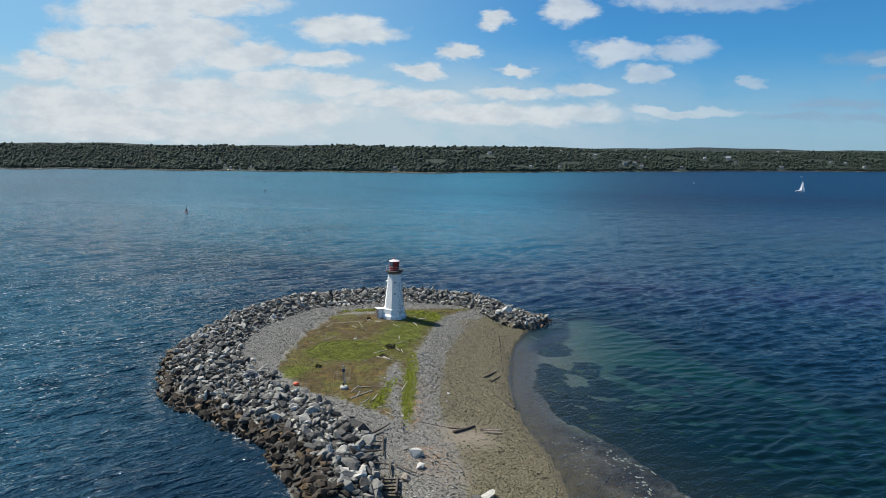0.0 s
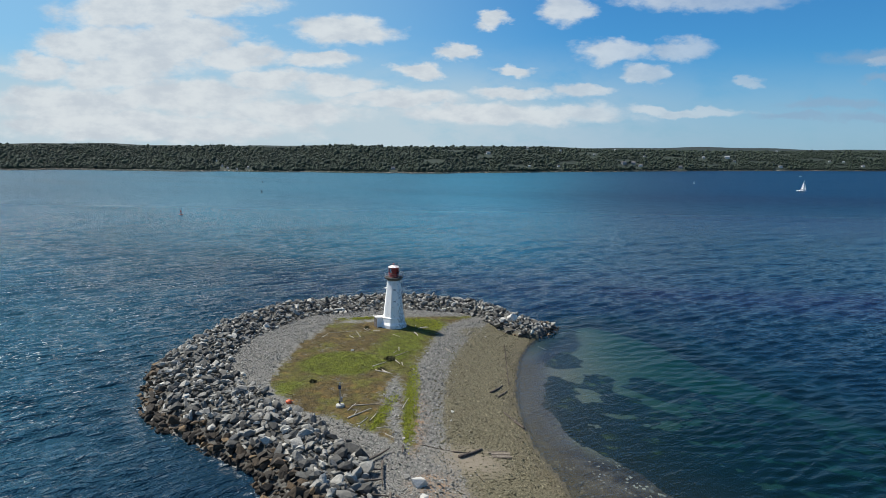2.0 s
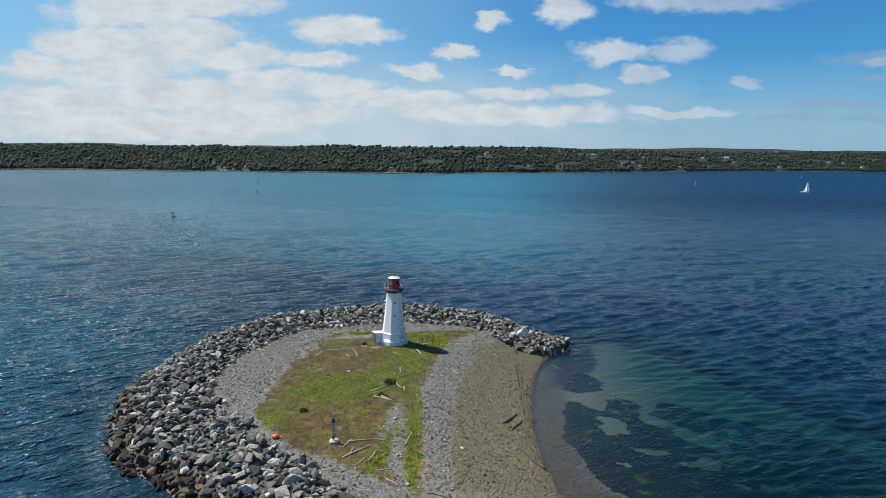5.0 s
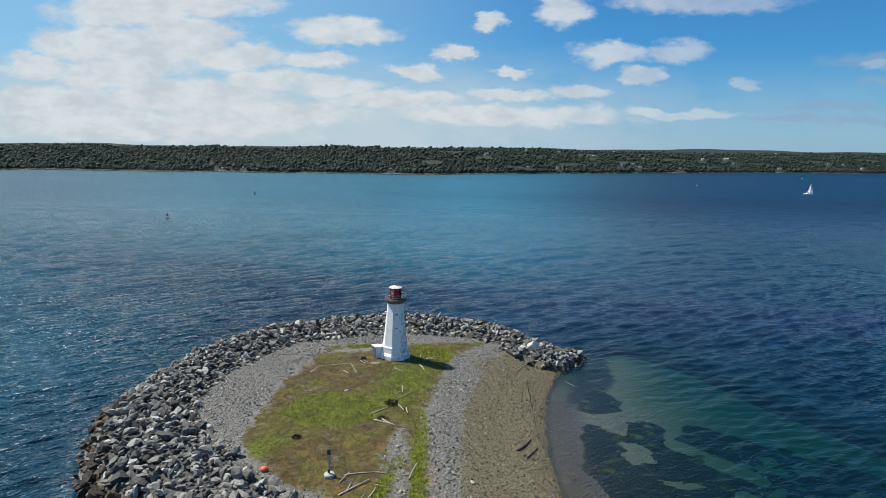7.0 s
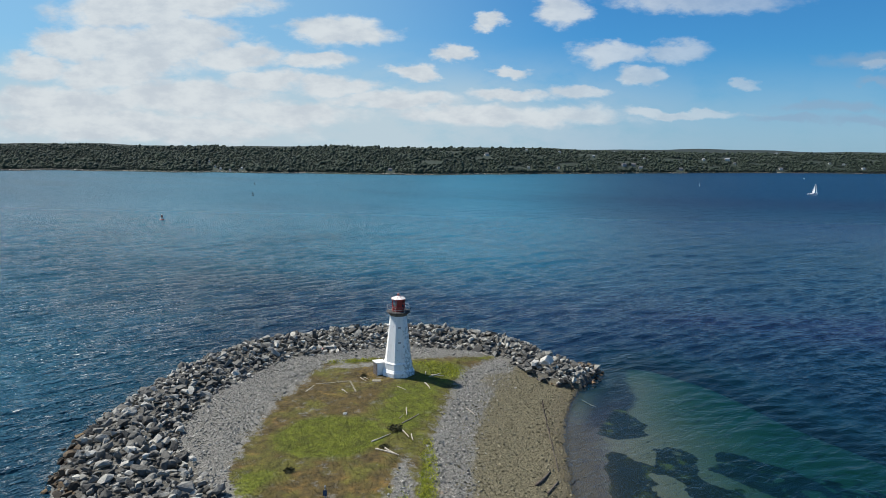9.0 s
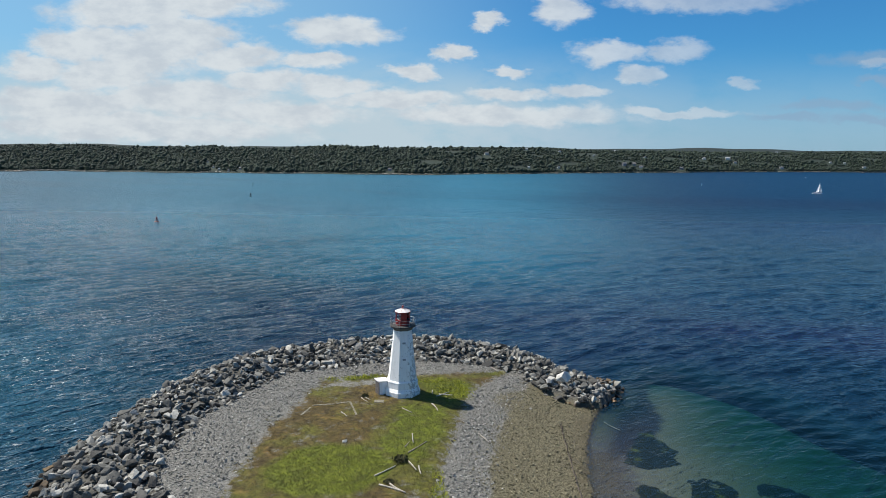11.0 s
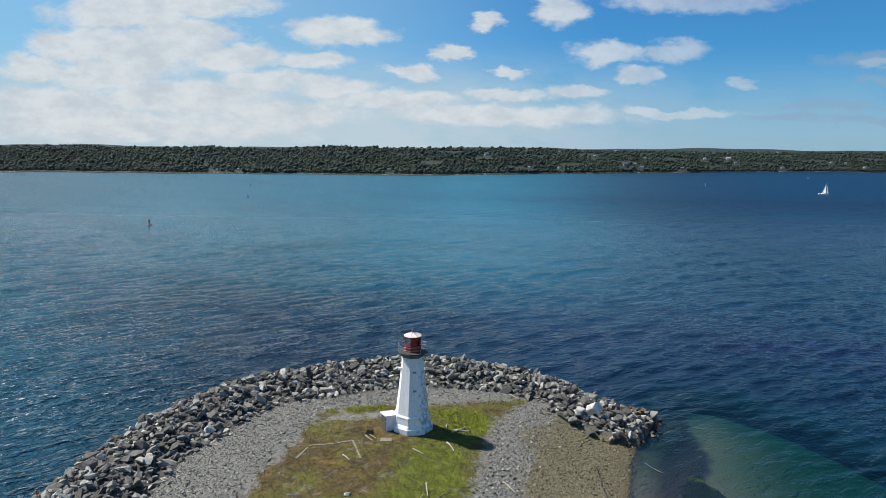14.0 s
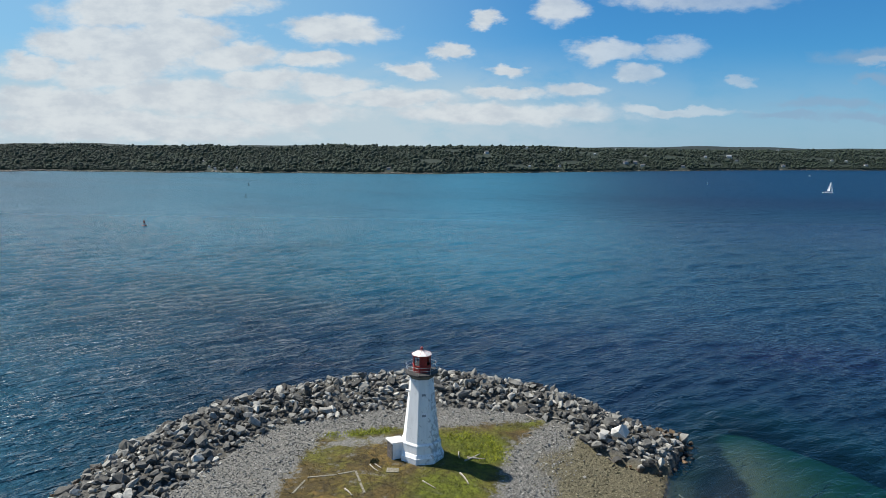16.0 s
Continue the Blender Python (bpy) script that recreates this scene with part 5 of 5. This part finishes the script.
# ---------------------------------------------------------------- the far shore
# bearing (x/y), distance of the waterline, and slope of the skyline, all from the middle of the flight
EYE = (12.0, -138.0, 50.7)
BEARING = [-1.3, -0.74, -0.65, -0.56, -0.47, -0.38, -0.28, -0.19, -0.10, -0.01, 0.08, 0.17, 0.26, 0.35, 0.43, 0.52, 0.61, 0.69, 1.2]
COAST = [1380, 1490, 1590, 1600, 1585, 1640, 1655, 1690, 1690, 1765, 1935, 2100, 2310, 2540, 2780, 3030, 3220, 3350, 3500]
SKY_AT = [-1.3, -0.74, -0.648, -0.601, -0.565, -0.51, -0.464, -0.427, -0.381, -0.354, -0.281, -0.227, -0.191, -0.146, -0.101, -0.011, 0.043, 0.105, 0.168, 0.204, 0.257, 0.433, 0.521, 0.666, 1.2]
SKYLINE = [0.008, 0.0088, 0.0105, 0.0112, 0.0110, 0.0098, 0.0095, 0.0105, 0.0135, 0.0112, 0.0105, 0.013, 0.0160, 0.0148, 0.014, 0.0155, 0.0155, 0.017, 0.0158, 0.0138, 0.0140, 0.0140, 0.0150, 0.0165, 0.0165]


def far_point(u, s):
    """Place and height on the far land: bearing u, s metres inland."""
    u, s = np.asarray(u, float), np.asarray(s, float)
    y0 = np.interp(u, BEARING, COAST) + 14 * np.sin(u * 47) + 7 * np.sin(u * 131 + 1)
    deep = y0 + s
    ridge = EYE[2] + np.interp(u, SKY_AT, SKYLINE) * (y0 + 520) - 8
    f = np.interp(s, [-40, 0, 12, 60, 200, 380, 520, 900], [-0.05, 0.0, 0.05, 0.16, 0.5, 0.86, 1.0, 0.9])
    z = ridge * f + 3.0 * np.sin(deep * 0.02 + u * 60) * ease(s, 20, 120) * (1 - ease(s, 350, 500))
    return np.stack((EYE[0] + u * deep, EYE[1] + deep, z), -1)


def build_far_shore():
    us, ss = np.linspace(-1.3, 1.2, 240), np.array([-40, 0, 6, 12, 30, 60, 100, 150, 200, 260, 320, 380, 450, 520, 650, 900])
    u, s = [a.ravel() for a in np.meshgrid(us, ss)]
    tagged(tris_object("far_shore", far_point(u, s), quads(len(us), len(ss)), FAR_SOIL, None, None, True), "wooded hills along the far side of the harbour", "hills", "", "structure")
    # a range behind, its haze painted in as a bluer colour
    us = np.linspace(-1.2, 1.2, 160)
    top = 0.0108 + 0.0075 * ease(us, -0.5, 0.6) + 0.0012 * np.sin(us * 19) + 0.0006 * np.sin(us * 53)
    rows = []
    for deep, k in ((4300, 0.0), (4450, 1.0), (4700, 0.9)):
        rows.append(np.stack((EYE[0] + us * deep, EYE[1] + deep + 0 * us, (EYE[2] + top * deep) * k), -1))
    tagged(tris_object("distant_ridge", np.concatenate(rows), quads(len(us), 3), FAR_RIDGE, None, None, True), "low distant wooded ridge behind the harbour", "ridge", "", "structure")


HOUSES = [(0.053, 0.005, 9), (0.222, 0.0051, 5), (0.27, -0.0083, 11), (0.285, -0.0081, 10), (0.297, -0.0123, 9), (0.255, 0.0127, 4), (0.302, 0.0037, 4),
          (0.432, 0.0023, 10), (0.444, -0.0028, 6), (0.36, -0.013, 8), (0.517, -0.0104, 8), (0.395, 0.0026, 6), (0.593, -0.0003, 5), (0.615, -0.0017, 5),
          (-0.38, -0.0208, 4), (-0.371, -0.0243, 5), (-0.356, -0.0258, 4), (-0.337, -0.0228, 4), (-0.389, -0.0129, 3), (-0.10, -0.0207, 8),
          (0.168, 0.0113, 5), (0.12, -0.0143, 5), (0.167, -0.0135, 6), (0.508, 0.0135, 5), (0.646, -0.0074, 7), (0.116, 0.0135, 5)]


def crown(seed, tall, pointed):
    """A lumpy low-polygon crown, rounded or pointed."""
    rnd = random.Random(seed)
    bm = bmesh.new()
    if pointed:
        loft([(0.10, -0.9), (0.62, -0.7), (0.50, -0.1), (0.30, 0.6), (0.02, 1.5)], 6, rnd.uniform(0, 1), bm, False)
    else:
        bmesh.ops.create_icosphere(bm, subdivisions=1, radius=1.0)
    for v in bm.verts:
        v.co *= rnd.uniform(0.62, 1.24)
        v.co.z *= tall
    bmesh.ops.triangulate(bm, faces=bm.faces)
    bm.verts.index_update()
    out = np.array([v.co[:] for v in bm.verts]), np.array([[v.index for v in f.verts] for f in bm.faces])
    bm.free()
    return out


def build_forest():
    small = []
    for k in range(10):
        v, f = crown(500 + k, RNG.uniform(0.8, 1.1), False)
        small.append((v, f))
    n = 42000
    u = RNG.uniform(-0.80, 0.76, n)
    s = 15 + 552 * RNG.uniform(0, 1, n) ** 1.25
    open_land = np.sin(u * 61 + s * 0.021) + np.sin(u * 23 - s * 0.033 + 2) > 1.25
    keep = ~(open_land & (u > -0.05) & (s > 60) & (s < 470))
    for hu, hv, hw in HOUSES:
        hs = house_spot(hu, hv)
        keep &= ~((np.abs(u - hu) < hw / 1700 + 0.003) & (s < hs + 12) & (s > hs - 60))
    u, s = u[keep], s[keep]
    r = np.clip(RNG.lognormal(1.05, 0.40, len(u)), 1.6, 8.0) * (0.8 + np.interp(u, [-0.8, 0.1, 0.76], [0, 0.1, 0.35]))
    p = far_point(u, s)
    p[:, 2] += r * 1.0
    vs, fs = strew(small, p, r, 0.15)
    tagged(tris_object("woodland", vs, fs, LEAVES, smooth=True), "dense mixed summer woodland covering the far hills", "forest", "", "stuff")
    spruce = [crown(700 + k, 1.2, True) for k in range(6)]
    n = 200
    u = np.concatenate((RNG.uniform(-0.8, 0.76, n), RNG.normal(-0.60, 0.025, 110), RNG.normal(-0.385, 0.02, 20), RNG.normal(-0.19, 0.02, 20)))
    s = np.concatenate((10 + 420 * RNG.uniform(0, 1, n), RNG.uniform(480, 540, 150)))
    r = RNG.uniform(2.6, 4.8, len(u)) * np.interp(u, [-0.8, 0.1, 0.76], [1, 1.1, 1.5])
    p = far_point(u, s)
    p[:, 2] += r * 0.9
    vs, fs = strew(spruce, p, r, 0.05)
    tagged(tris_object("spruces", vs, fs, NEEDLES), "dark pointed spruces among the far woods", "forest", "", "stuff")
    # pale ledges and boulders along the waterline
    ledge = [rock_shape(800 + k, 1.6, 0.9, 0.4, 9) for k in range(6)]
    u = np.concatenate((RNG.uniform(-0.8, 0.75, 1300), RNG.normal(-0.68, 0.05, 260), RNG.normal(-0.10, 0.02, 50), RNG.normal(0.58, 0.06, 160)))
    p = far_point(u, RNG.uniform(-3, 10, len(u)))
    p[:, 2] = RNG.uniform(0.3, 2.8, len(u))
    vs, fs = strew(ledge, p, RNG.uniform(1.2, 3.8, len(u)), 0.2)
    tagged(tris_object("shore_ledges", vs, fs, SHORE_ROCK), "pale rock ledges along the far waterline", "rocks", "", "stuff")


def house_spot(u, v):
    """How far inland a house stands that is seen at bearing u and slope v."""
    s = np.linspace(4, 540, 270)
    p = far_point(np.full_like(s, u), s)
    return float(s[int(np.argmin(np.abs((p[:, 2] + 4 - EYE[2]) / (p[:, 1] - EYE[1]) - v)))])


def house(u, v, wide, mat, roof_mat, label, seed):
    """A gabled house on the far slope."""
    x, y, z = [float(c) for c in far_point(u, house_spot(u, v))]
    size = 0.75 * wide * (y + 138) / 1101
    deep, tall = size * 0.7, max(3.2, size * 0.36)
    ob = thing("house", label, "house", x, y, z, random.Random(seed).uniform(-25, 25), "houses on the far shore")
    part("wall", block(bmesh.new(), 0, 0, tall / 2, size, deep, tall + 3), mat, ob)
    bm = bmesh.new()
    e, t0, t1 = 0.5, tall + 1.5, tall + 1.5 + deep * 0.38
    pts = [(-size / 2 - e, -deep / 2 - e, t0 - 0.3), (size / 2 + e, -deep / 2 - e, t0 - 0.3), (size / 2 + e, deep / 2 + e, t0 - 0.3), (-size / 2 - e, deep / 2 + e, t0 - 0.3), (-size / 2 - e, 0, t1), (size / 2 + e, 0, t1)]
    q = [bm.verts.new(c) for c in pts]
    for f in ((0, 1, 5, 4), (2, 3, 4, 5), (1, 2, 5), (3, 0, 4), (3, 2, 1, 0)):
        bm.faces.new([q[i] for i in f])
    part("roof", bm, roof_mat, ob)
    n = max(2, int(size / 4))
    for j in range(n):
        cx = -size / 2 + size * (j + 0.5) / n
        part("window", block(bmesh.new(), cx, -deep / 2 - 0.02, 0.9 + tall * 0.5, 1.4, 0.16, 1.7), WINDOW_DARK, ob)
    part("chimney", block(bmesh.new(), size * 0.2, deep * 0.12, t1 - 0.1, 0.9, 0.9, 2.0), HOUSE_GREY, ob)


build_far_shore()
build_forest()
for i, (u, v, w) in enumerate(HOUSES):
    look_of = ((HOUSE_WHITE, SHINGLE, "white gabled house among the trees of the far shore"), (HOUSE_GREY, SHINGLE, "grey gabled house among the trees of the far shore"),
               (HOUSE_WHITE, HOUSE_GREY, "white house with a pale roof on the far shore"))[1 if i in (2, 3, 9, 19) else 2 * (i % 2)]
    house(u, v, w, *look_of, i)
